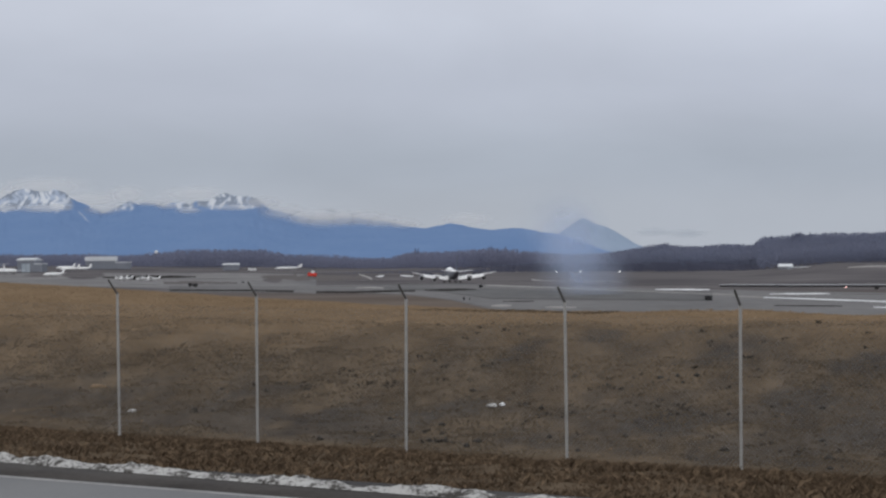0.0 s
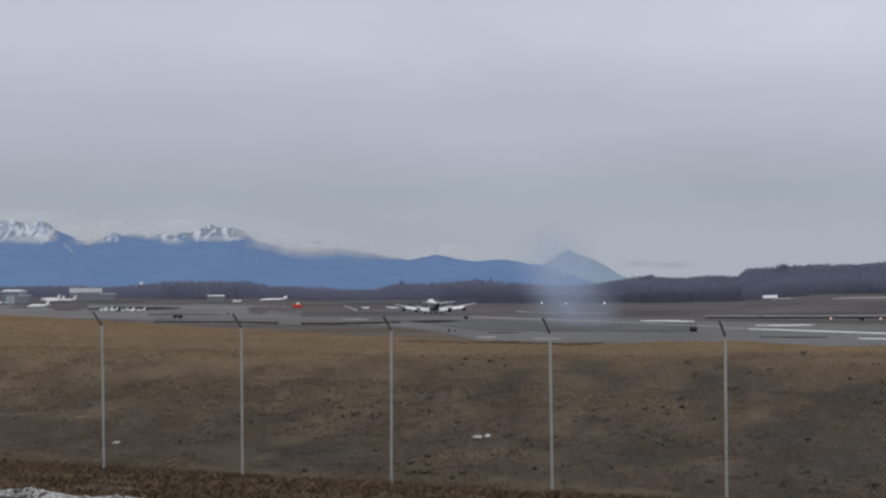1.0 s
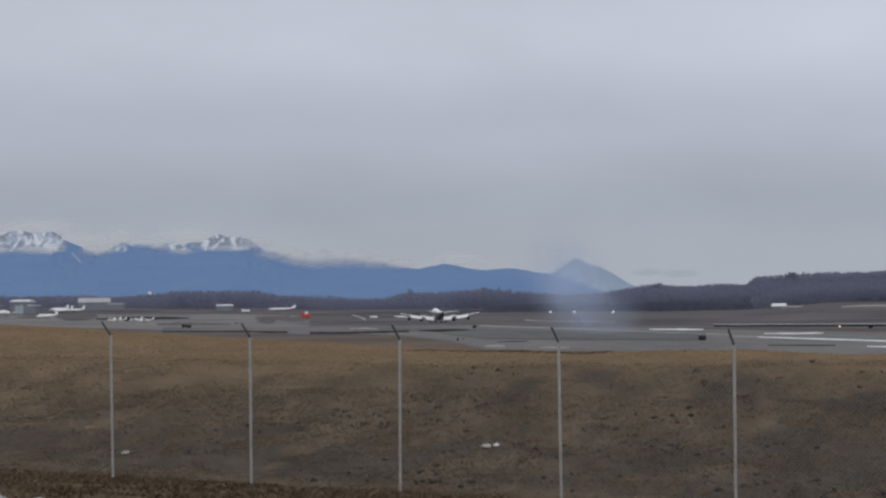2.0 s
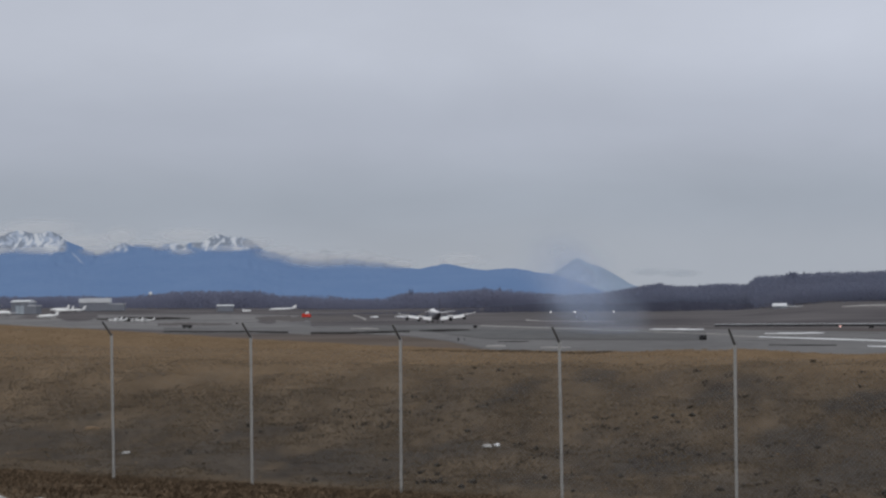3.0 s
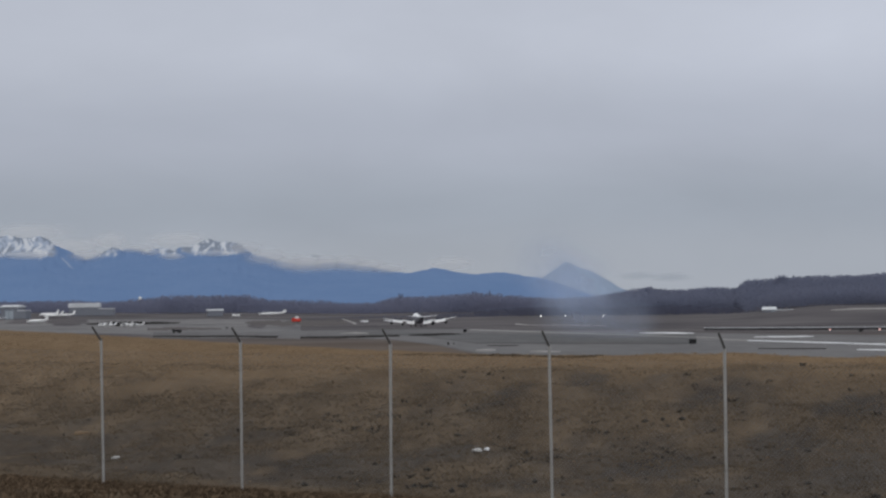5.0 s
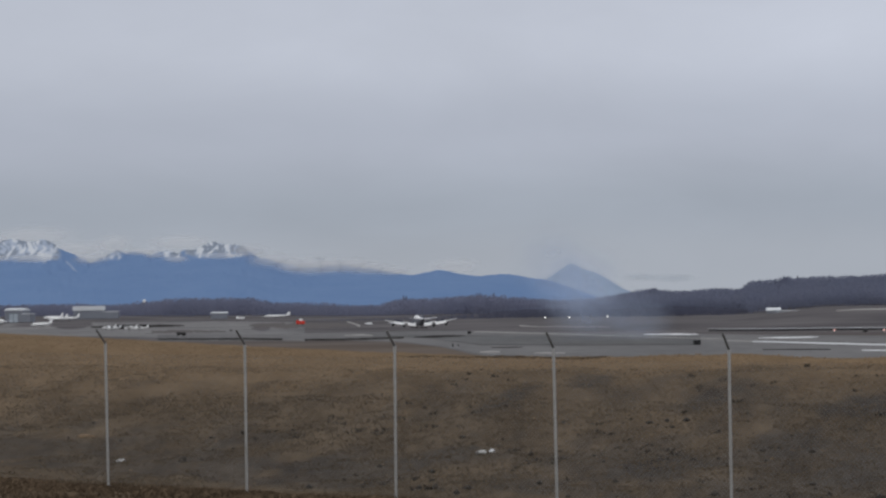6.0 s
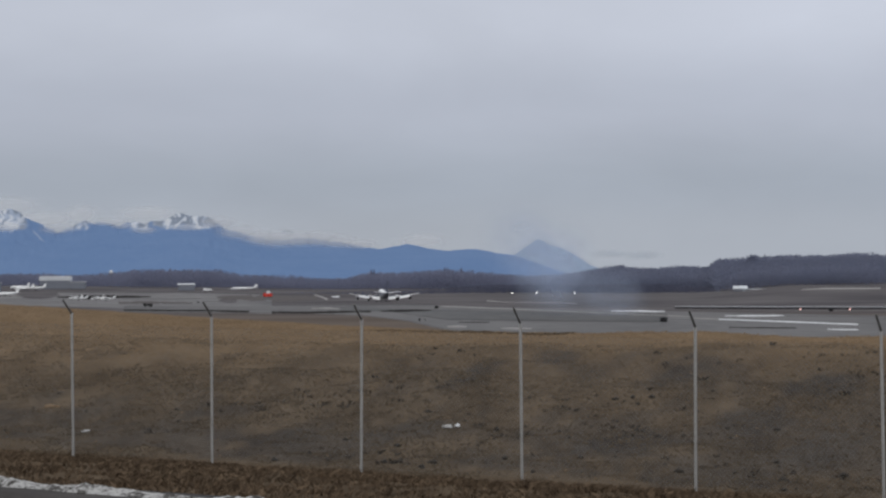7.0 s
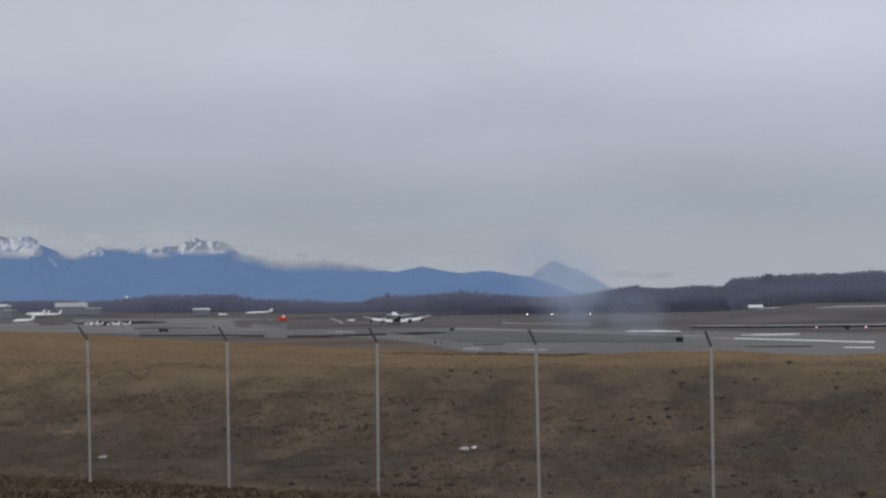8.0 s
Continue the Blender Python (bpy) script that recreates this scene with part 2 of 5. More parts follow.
M = {
    "asphalt": material("runway_asphalt", (0.112, 0.109, 0.111), (0.168, 0.163, 0.163), 0.012, 0.92, 0.1, 14, spec=0.12, stretch=(1, 0.35, 1), spread=(0.38, 0.62)),
    "taxiway": material("taxiway_asphalt", (0.132, 0.128, 0.131), (0.20, 0.193, 0.192), 0.012, 0.92, 0.1, 14, spec=0.12, stretch=(1, 0.35, 1), spread=(0.38, 0.62)),
    "asphalt_dark": material("dark_asphalt", (0.09, 0.09, 0.092), (0.132, 0.13, 0.13), 0.012, 0.9, 0.1, 14, spec=0.12, stretch=(1, 0.35, 1), spread=(0.38, 0.62)),
    "road": material("road_asphalt", (0.19, 0.189, 0.192), (0.255, 0.252, 0.25), 0.5, 0.9, 0.3, 60, spec=0.2),
    "gravel": material("wet_gravel", (0.030, 0.027, 0.026), (0.085, 0.078, 0.073), 0.9, 0.9, 0.6, 25, spec=0.15),
    "paint": material("road_paint", (0.21, 0.21, 0.21), (0.40, 0.40, 0.395), 2.0, 0.7, 0.1, 15, spec=0.2),
    "snow": material("old_snow", (0.055, 0.05, 0.046), (0.44, 0.435, 0.425), 11.0, 0.8, 0.9, 4, spread=(0.40, 0.56), stretch=(0.6, 0.6, 1), spec=0.1),
    "snow_far": material("snow_patch", (0.66, 0.67, 0.69), (0.82, 0.83, 0.85), 0.05, 0.8, 0.1),
    "snow_grimy": material("grimy_snow", (0.30, 0.295, 0.285), (0.50, 0.495, 0.485), 6.0, 0.8, 0.3, 4, spread=(0.4, 0.6)),
    "tarn": material("wet_dark_grass", (0.015, 0.014, 0.015), (0.045, 0.042, 0.041), 0.05, 0.95, 0.1, spec=0.0, spread=(0.36, 0.64)),
    "galvanised": material("galvanised_steel", (0.31, 0.305, 0.295), (0.45, 0.44, 0.425), 2.0, 0.55, 0.1, 10, metal=0.2),
    "arm": material("dull_dark_steel", (0.05, 0.052, 0.056), (0.09, 0.09, 0.095), 3.0, 0.6, 0.1, metal=0.3),
    "arm_grey": material("weathered_grey_steel", (0.13, 0.125, 0.12), (0.20, 0.195, 0.185), 3.0, 0.6, 0.1, metal=0.3),
    "wire": material("weathered_wire", (0.165, 0.165, 0.165), (0.24, 0.237, 0.232), 3.0, 0.6, 0, metal=0.3),
    "white": material("white_aircraft_paint", (0.78, 0.785, 0.79), (0.86, 0.86, 0.86), 0.2, 0.35, 0.02),
    "grey": material("grey_aircraft_belly", (0.085, 0.085, 0.10), (0.12, 0.12, 0.135), 0.2, 0.5, 0.02),
    "navy": material("dark_blue_tail", (0.05, 0.06, 0.10), (0.08, 0.09, 0.14), 0.2, 0.4, 0.02),
    "black": material("matt_black", (0.012, 0.012, 0.014), (0.03, 0.03, 0.032), 1.0, 0.8, 0.05, spec=0.1),
    "tyre": material("tyre_rubber", (0.02, 0.02, 0.02), (0.04, 0.04, 0.04), 3.0, 0.85, 0.1),
    "metal": material("bare_metal", (0.3, 0.3, 0.31), (0.42, 0.42, 0.43), 1.0, 0.45, 0.05, metal=0.6),
    "glass": material("tinted_glazing", (0.03, 0.035, 0.045), (0.06, 0.065, 0.08), 0.5, 0.15, 0),
    "red": material("red_paint", (0.62, 0.035, 0.02), (0.75, 0.06, 0.035), 0.5, 0.45, 0.02),
    "hangar": material("pale_cladding", (0.55, 0.57, 0.6), (0.68, 0.70, 0.72), 0.06, 0.6, 0.1),
    "hangar_wall": material("pale_blue_cladding", (0.32, 0.37, 0.42), (0.40, 0.45, 0.50), 0.06, 0.6, 0.1),
    "cladding": material("blue_grey_cladding", (0.165, 0.178, 0.21), (0.225, 0.24, 0.275), 0.06, 0.6, 0.1),
    "concrete": material("concrete", (0.26, 0.25, 0.245), (0.36, 0.345, 0.33), 0.1, 0.85, 0.1, spec=0.15),
    # bark and needle tones with violet-blue distance haze painted in
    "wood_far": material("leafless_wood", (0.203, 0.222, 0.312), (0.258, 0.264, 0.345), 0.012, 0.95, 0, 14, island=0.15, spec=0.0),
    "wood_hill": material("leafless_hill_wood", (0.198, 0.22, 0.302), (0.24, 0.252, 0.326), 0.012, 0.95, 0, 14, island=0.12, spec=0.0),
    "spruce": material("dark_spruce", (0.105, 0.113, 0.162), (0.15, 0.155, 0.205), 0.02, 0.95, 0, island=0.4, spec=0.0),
    "grass_verge": material("dry_verge_grass", (0.076, 0.055, 0.038), (0.176, 0.127, 0.085), 2.2, 0.9, 0, 5, island=0.5, spec=0.0),
    "grass_bank": material("dry_bank_grass", (0.124, 0.098, 0.071), (0.198, 0.155, 0.109), 0.25, 0.9, 0, 6, island=0.25, spec=0.0),
    "grass_gold": material("golden_grass", (0.285, 0.212, 0.140), (0.386, 0.285, 0.189), 0.2, 0.9, 0, 6, island=0.3, spec=0.0),
    "grass_tan": material("tan_bank_grass", (0.175, 0.136, 0.096), (0.276, 0.214, 0.149), 0.25, 0.9, 0, 6, island=0.35, spec=0.0),
    "twig": material("dark_stalks", (0.02, 0.017, 0.014), (0.055, 0.045, 0.035), 1.0, 0.9, 0),
    "lamp": glow("lit_lamp", (1.0, 0.97, 0.9), 3.0),
    "red_lamp": glow("lit_red_lamp", (1.0, 0.60, 0.54), 0.9),
    "smoke": vapour("tyre_smoke", (0.655, 0.76, 0.97), 0.36, 1.5),
    "bright_cloud": vapour("bright_cloud", (0.95, 0.945, 0.94), 0.5, 0.7, 0.8),
    "cloud": vapour("low_cloud", (0.83, 0.84, 0.86), 0.62, 0.9, 0.75),
}


def let_light_through(m, amount=0.5):
    """Twigs and needles: part of the light passes through the clump."""
    n, l = m.node_tree.nodes, m.node_tree.links
    bs, out = n["Principled BSDF"], n["Material Output"]
    tl = n.new("ShaderNodeBsdfTranslucent")
    l.new(bs.inputs["Base Color"].links[0].from_socket, tl.inputs[0])
    mx = n.new("ShaderNodeMixShader")
    mx.inputs[0].default_value = amount
    l.new(bs.outputs[0], mx.inputs[1])
    l.new(tl.outputs[0], mx.inputs[2])
    l.new(mx.outputs[0], out.inputs[0])


for key in ("wood_far", "wood_hill", "spruce", "grass_bank", "grass_tan", "grass_gold"):
    let_light_through(M[key])


def ground_material():
    """Dry grass: dark thatch, tan and golden patches, bare soil; 'gold' and 'soil' are zones of the land."""
    m = material("dry_grass_ground", (0.074, 0.056, 0.040), (0.140, 0.107, 0.076), 0.8, 0.95, 0.5, 7, spread=(0.36, 0.64), spec=0.0, stretch=(1, 0.4, 1))
    n, l = m.node_tree.nodes, m.node_tree.links
    bs = n["Principled BSDF"]
    base = bs.inputs["Base Color"].links[0].from_socket
    noise_fac = n["Mix"].inputs["Factor"].links[0].from_socket
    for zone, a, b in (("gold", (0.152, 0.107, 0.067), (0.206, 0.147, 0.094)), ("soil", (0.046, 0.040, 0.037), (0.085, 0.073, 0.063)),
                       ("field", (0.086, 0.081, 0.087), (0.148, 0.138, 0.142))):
        at = n.new("ShaderNodeAttribute")
        at.attribute_name = zone
        tone = n.new("ShaderNodeMix")
        tone.data_type = "RGBA"
        tone.inputs["A"].default_value, tone.inputs["B"].default_value = (*a, 1), (*b, 1)
        if zone == "field":
            broad = n.new("ShaderNodeTexNoise")
            broad.inputs["Scale"].default_value, broad.inputs["Detail"].default_value = 0.011, 5
            l.new(n["Texture Coordinate"].outputs["Object"], broad.inputs["Vector"])
            spread = n.new("ShaderNodeMapRange")
            spread.inputs["From Min"].default_value, spread.inputs["From Max"].default_value = 0.34, 0.66
            l.new(broad.outputs[0], spread.inputs[0])
            l.new(spread.outputs[0], tone.inputs["Factor"])
        else:
            l.new(noise_fac, tone.inputs["Factor"])
        mx = n.new("ShaderNodeMix")
        mx.data_type = "RGBA"
        l.new(at.outputs["Fac"], mx.inputs["Factor"])
        l.new(base, mx.inputs["A"])
        l.new(tone.outputs["Result"], mx.inputs["B"])
        base = mx.outputs["Result"]
    l.new(base, bs.inputs["Base Color"])
    return m


def mountain_material(name, low_a, low_b, snow, rock):
    """Forested slope with distance haze mixed into its tones; 'rock' and 'snow' are zones of the summits."""
    m = material(name, low_a, low_b, 0.01, 0.95, 0, 8, spec=0.0)
    n, l = m.node_tree.nodes, m.node_tree.links
    bs = n["Principled BSDF"]
    base = bs.inputs["Base Color"].links[0].from_socket
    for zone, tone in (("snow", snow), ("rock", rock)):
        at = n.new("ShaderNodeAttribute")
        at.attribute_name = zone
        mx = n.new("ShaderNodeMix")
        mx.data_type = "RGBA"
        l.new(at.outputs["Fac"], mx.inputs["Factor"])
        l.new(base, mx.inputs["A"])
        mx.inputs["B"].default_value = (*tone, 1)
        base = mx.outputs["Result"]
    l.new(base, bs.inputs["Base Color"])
    return m


# ---------------------------------------------------------------- mesh helpers
def mesh_object(name, verts, faces, mat, parent=None, smooth=False):
    me = bpy.data.meshes.new(name)
    me.from_pydata([tuple(v) for v in verts], [], [tuple(f) for f in faces])
    me.materials.append(mat)
    if smooth:
        me.polygons.foreach_set("use_smooth", [True] * len(me.polygons))
    ob = new(name, me)
    ob.parent = parent
    return ob


def array_mesh(name, verts, faces, mat, smooth=False):
    """A large mesh from numpy arrays; all faces have the same number of corners."""
    me = bpy.data.meshes.new(name)
    k = faces.shape[1]
    me.vertices.add(len(verts))
    me.vertices.foreach_set("co", verts.astype(np.float32).ravel())
    me.loops.add(faces.size)
    me.loops.foreach_set("vertex_index", faces.astype(np.int32).ravel())
    me.polygons.add(len(faces))
    me.polygons.foreach_set("loop_start", np.arange(0, faces.size, k, dtype=np.int32))
    me.polygons.foreach_set("loop_total", np.full(len(faces), k, dtype=np.int32))
    if smooth:
        me.polygons.foreach_set("use_smooth", np.ones(len(faces), dtype=bool))
    me.materials.append(mat)
    me.update(calc_edges=True)
    me.validate()
    return new(name, me)


def part(name, bm, mat, parent, label="", smooth=False):
    me = bpy.data.meshes.new(name)
    bmesh.ops.recalc_face_normals(bm, faces=bm.faces)
    bm.to_mesh(me)
    bm.free()
    me.materials.append(mat)
    if smooth:
        me.polygons.foreach_set("use_smooth", [True] * len(me.polygons))
    ob = new(name, me)
    ob.parent = parent
    return tagged(ob, label)


def box(bm, sx, sy, sz, m=None, bevel=0.0):
    """A bevelled block with its base at z = 0 of m."""
    r = bmesh.ops.create_cube(bm, size=1.0, matrix=(m or Matrix()) @ Matrix.Translation((0, 0, sz / 2)) @ Matrix.Diagonal((sx, sy, sz, 1)))
    if bevel:
        edges = list({e for v in r["verts"] for e in v.link_edges})
        bmesh.ops.bevel(bm, geom=edges, offset=bevel, segments=2, affect="EDGES")


def tube(bm, rings, n=16, cap=True):
    """Loft through rings of (centre, x-axis radius vector, y-axis radius vector)."""
    loops = []
    for c, u, v in rings:
        c, u, v = Vector(c), Vector(u), Vector(v)
        loops.append([bm.verts.new(c + u * math.cos(2 * math.pi * i / n) + v * math.sin(2 * math.pi * i / n)) for i in range(n)])
    for a, b in zip(loops, loops[1:]):
        for i in range(n):
            bm.faces.new((a[i], a[(i + 1) % n], b[(i + 1) % n], b[i]))
    if cap:
        bm.faces.new(loops[0])
        bm.faces.new(loops[-1])


def rod(bm, a, b, r, n=10, r2=None):
    a, b = Vector(a), Vector(b)
    d = (b - a).normalized()
    u = d.orthogonal().normalized()
    v = d.cross(u)
    q = r if r2 is None else r2
    tube(bm, [(a, u * r, v * r), (b, u * q, v * q)], n)


def smooth01(a, b, x):
    t = np.clip((x - a) / (b - a), 0, 1)
    return t * t * (3 - 2 * t)


def lattice(x, y, seed=0):
    """Smooth value noise between -1 and 1."""
    xi, yi = np.floor(x).astype(np.int64), np.floor(y).astype(np.int64)
    xf, yf = x - xi, y - yi

    def h(i, j):
        k = (i * 374761393 + j * 668265263 + seed * 974634777) & 0x7FFFFFFF
        k = ((k ^ (k >> 13)) * 1274126177) & 0x7FFFFFFF
        return ((k ^ (k >> 16)) % 65536) / 32767.5 - 1

    u, v = xf * xf * (3 - 2 * xf), yf * yf * (3 - 2 * yf)
    return (h(xi, yi) * (1 - u) + h(xi + 1, yi) * u) * (1 - v) + (h(xi, yi + 1) * (1 - u) + h(xi + 1, yi + 1) * u) * v


# ---------------------------------------------------------------- the land
FENCE_TURN = radians(28.1)
NX, NY = math.sin(FENCE_TURN), math.cos(FENCE_TURN)
FENCE_S = 31.87
ROAD_TURN = radians(37.3)
RX, RY = math.sin(ROAD_TURN), math.cos(ROAD_TURN)
ROAD_EDGE = 12.37
RUNWAY_Z = -12.7


def fence_point(s, u, z=0.0):
    """s: away from the road, square to the fence; u: along it."""
    return Vector((s * NX + u * NY, s * NY - u * NX, z))


def road_point(r, v, z=0.0):
    """r: across the road, away from the eye; v: along it."""
    return Vector((r * RX + v * RY, r * RY - v * RX, z))


# patches on the bank: along the fence, behind it, half length, half depth
BARE_PATCHES = ((-16.8, 12.3, 0.7, 1.4), (-13.3, 11.4, 0.7, 1.7), (-15.4, 6.1, 0.9, 1.4), (-19.8, 6.2, 1.4, 1.2), (-25.0, 7.4, 0.8, 1.0), (-21.5, 11.0, 0.3, 2.0),
                (-13.8, 8.9, 0.8, 1.1), (-20.5, 14.2, 0.6, 1.1), (-22.4, 4.6, 1.0, 0.9), (-11.7, 6.3, 0.6, 1.3))
TAN_PATCHES = ((-17.7, 10.6, 0.9, 0.9), (-14.2, 6.0, 0.7, 0.8), (-21.7, 9.1, 0.5, 1.5), (-23.1, 7.9, 1.0, 0.6), (-13.3, 10.5, 0.35, 0.4), (-29.4, 10.2, 1.0, 1.0))


def land(x, y):
    """Height of the ground, and its zones."""
    x, y = np.asarray(x, float), np.asarray(y, float)
    s, u = x * NX + y * NY, x * NY - y * NX
    q = s - FENCE_S
    base = -1.43 - 0.0235 * (np.clip(u, -70, 20) + 23.76)
    d = np.clip(u, -90, 20) + 36.3
    crest = 0.04 - 0.0306 * d + 0.0239 * (np.sqrt(d * d + 25) - 5) + 0.0023 * (d + np.sqrt(d * d + 25) - 5)
    brk = 0.15 - 0.004 * (u + 30)
    r = x * RX + y * RY - ROAD_EDGE
    down = np.maximum(r, 0) / (np.maximum(r, 0) + np.maximum(0.8 - q, 0) + 0.01)
    z = -0.02 * (r < 0) + base * smooth01(0, 1, down)
    toe = base + 0.10
    z = np.where(q > 1.0, base + (toe - base) * smooth01(1, 5, q), z)
    bank = np.clip((q - 4.5) / 11.5, 0, 1)
    bank = bank + 0.10 * np.sin(bank * math.pi * 2) * -1 * 0.6
    z = np.where(q > 4.5, toe + (brk - toe) * bank, z)
    z = np.where(q > 16, brk + (crest - brk) * np.clip((q - 16) / 20, 0, 1), z)
    z = z - 0.052 * (np.sqrt(np.maximum(q - 34, 0) ** 2 + 4) - 2)
    th = x / np.maximum(y, 1.0)
    far = RUNWAY_Z + EYE + 7.0 * smooth01(2000, 2900, y) * (1 - 0.6 * smooth01(0.05, 0.11, th))
    far = far + 7.5 * smooth01(0.135, 0.19, th) * smooth01(1150, 1750, y)
    far = far + 10.0 * smooth01(0.06, 0.11, th) * smooth01(2350, 2700, y) + 8.0 * smooth01(0.1435, 0.150, th) * smooth01(2300, 2600, y)
    far = far + 4.0 * smooth01(0.02, 0.10, -th) * smooth01(1800, 2800, y) + 4.0 * smooth01(0.09, 0.19, -th) * smooth01(1300, 2300, y)
    far = far - 1.9 * smooth01(1300, 1750, y) * (1 - smooth01(1800, 2080, y)) * (1 - smooth01(0.05, 0.08, np.abs(th)))
    z = z + (far - z) * smooth01(120, 420, q)
    rough = smooth01(0.0, 1.5, r) * (1 - smooth01(60, 160, q))
    z = z + rough * (0.05 * lattice(x * 0.9, y * 0.9, 1) + 0.035 * lattice(x * 2.7, y * 2.7, 2) + 0.11 * lattice(x * 0.21, y * 0.21, 3) * smooth01(3, 9, q)
                     + 0.05 * lattice(x * 1.5 + 0.4 * y, y * 1.1, 21) * smooth01(2, 6, q) * (1 - smooth01(18, 26, q)))
    wob = 1.5 * lattice(u * 0.35, q * 0.2, 5) + 1.2 * lattice(u * 1.1 + 0.2 * q, q * 0.45, 6)
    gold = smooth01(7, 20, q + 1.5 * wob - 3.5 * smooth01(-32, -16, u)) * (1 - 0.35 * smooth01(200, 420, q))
    patch = 0.75 * lattice(u * 0.45 + 0.1 * q, q * 0.26, 7) + 0.6 * lattice(u * 1.2 + 0.3 * q, q * 0.6, 8) + 0.5 * lattice(u * 3.6 + 0.5 * q, q * 1.3, 9)
    mulch = smooth01(-2.2, -0.9, q + 0.2 * wob) * (1 - smooth01(-0.1, 0.5, q)) * (r > 0)
    low = np.interp(q, [1.0, 2.6, 5.5, 9.0, 13.5, 17.0], [-1.4, 0.38, 0.25, -0.32, -0.30, -1.8]) + 0.12 * smooth01(-42, -20, u) + 0.55 * smooth01(-27, -15, u) * smooth01(4, 7, q) - 0.5 * (1 - smooth01(-46, -27, u)) * smooth01(5, 9, q)
    soil = 0.9 * mulch + (0.85 - 0.25 * smooth01(5, 10, q)) * smooth01(-0.25, 0.65, patch + low) * (q > 0.5)
    soil = np.maximum(soil, 0.85 * np.exp(-((q - 5.0 + 0.4 * wob) / 0.7) ** 2) * (1 - smooth01(-29, -25.5, u)))
    def blots(patches):
        return sum(smooth01(0.05, 0.75, np.exp(-((u - a) / la) ** 2 - ((q - b) / lb) ** 2) + 0.22 * patch) * np.exp(-0.35 * ((u - a) / la) ** 2 - 0.35 * ((q - b) / lb) ** 2) for a, b, la, lb in patches)

    soil = np.clip(soil * 0.85 + 0.7 * blots(BARE_PATCHES), 0, 0.95) * (1 - np.clip(0.9 * blots(TAN_PATCHES), 0, 0.95))
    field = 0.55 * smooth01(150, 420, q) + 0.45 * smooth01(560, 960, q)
    return z, gold, soil, field


def build_ground():
    radii = np.concatenate([np.append(0.01, np.arange(0.6, 13, 1.0)), np.arange(13, 92, 0.22), 92 * 1.035 ** np.arange(0, 118)])
    ang = np.radians(np.concatenate([np.arange(-180, -15, 5), np.arange(-15, 15, 0.12), np.arange(15, 180, 5)]))
    r, a = np.meshgrid(radii, ang, indexing="ij")
    x, y = r * np.sin(a) + 0.37, r * np.cos(a) - 0.41
    z, gold, soil, field = land(x, y)
    nr, na = r.shape
    verts = np.stack([x, y, z], -1).reshape(-1, 3)
    i, j = np.meshgrid(np.arange(nr - 1), np.arange(na), indexing="ij")
    k = (j + 1) % na
    faces = np.stack([i * na + j, i * na + k, (i + 1) * na + k, (i + 1) * na + j], -1).reshape(-1, 4)
    verts = np.vstack([verts, [[0, 0, 0]]])
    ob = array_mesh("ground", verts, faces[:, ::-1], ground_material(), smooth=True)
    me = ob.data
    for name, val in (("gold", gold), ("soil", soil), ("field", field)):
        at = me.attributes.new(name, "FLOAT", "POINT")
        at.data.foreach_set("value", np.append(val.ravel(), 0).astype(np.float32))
    return tagged(ob, "dry brown grassland with a bank rising behind the fence", "ground", kind="structure")


def slab(name, outline, lift, mat, label, category, kind="structure", step=40.0, uneven=0.0):
    """A thin layer on the ground within an outline strip: two edges of equal count, [(left point, right point), ...]."""
    rows = []
    for (l0, r0), (l1, r1) in zip(outline, outline[1:]):
        n = max(1, int(max((Vector(l1) - Vector(l0)).length, (Vector(r1) - Vector(r0)).length) / step))
        for i in range(n):
            t = i / n
            rows.append((Vector(l0).lerp(Vector(l1), t), Vector(r0).lerp(Vector(r1), t)))
    rows.append((Vector(outline[-1][0]), Vector(outline[-1][1])))
    if uneven:
        worn = []
        for i, (a, b) in enumerate(rows):
            k = np.array([i * 0.9 + outline[0][0][0]])
            f, g = (float(uneven * lattice(k, k * 0 + q, 17)[0]) for q in (1.5, 7.5))
            worn.append((a.lerp(b, f), b.lerp(a, g)))
        rows = worn
    width = max((a - b).length for a, b in rows)
    c = max(1, int(width / step))
    p = np.array([[a.lerp(b, j / c) for j in range(c + 1)] for a, b in rows])
    z = land(p[..., 0], p[..., 1])[0]
    nr, nc = p.shape[:2]
    top = np.dstack([p, z + lift]).reshape(-1, 3)
    low = np.dstack([p, z - 0.3]).reshape(-1, 3)
    i, j = np.meshgrid(np.arange(nr - 1), np.arange(nc - 1), indexing="ij")
    f = np.stack([i * nc + j, i * nc + j + 1, (i + 1) * nc + j + 1, (i + 1) * nc + j], -1).reshape(-1, 4)
    rim = [k for k in range(nc)] + [i * nc + nc - 1 for i in range(1, nr)] + [(nr - 1) * nc + k for k in range(nc - 2, -1, -1)] + [i * nc for i in range(nr - 2, 0, -1)]
    o = nr * nc
    side = np.array([[rim[k], rim[(k + 1) % len(rim)], o + rim[(k + 1) % len(rim)], o + rim[k]] for k in range(len(rim))])
    ob = array_mesh(name, np.vstack([top, low]), np.vstack([f, side]), mat)
    bm = bmesh.new()
    bm.from_mesh(ob.data)
    bmesh.ops.recalc_face_normals(bm, faces=bm.faces)
    bm.to_mesh(ob.data)
    bm.free()
    return tagged(ob, label, category, kind=kind)


ground = build_ground()


def height(x, y):
    return float(land(np.array([x]), np.array([y]))[0][0])


def on_ground(x, y, turn=0.0, lift=0.0):
    return pose(x, y, height(x, y) + lift, 0, 0, turn)


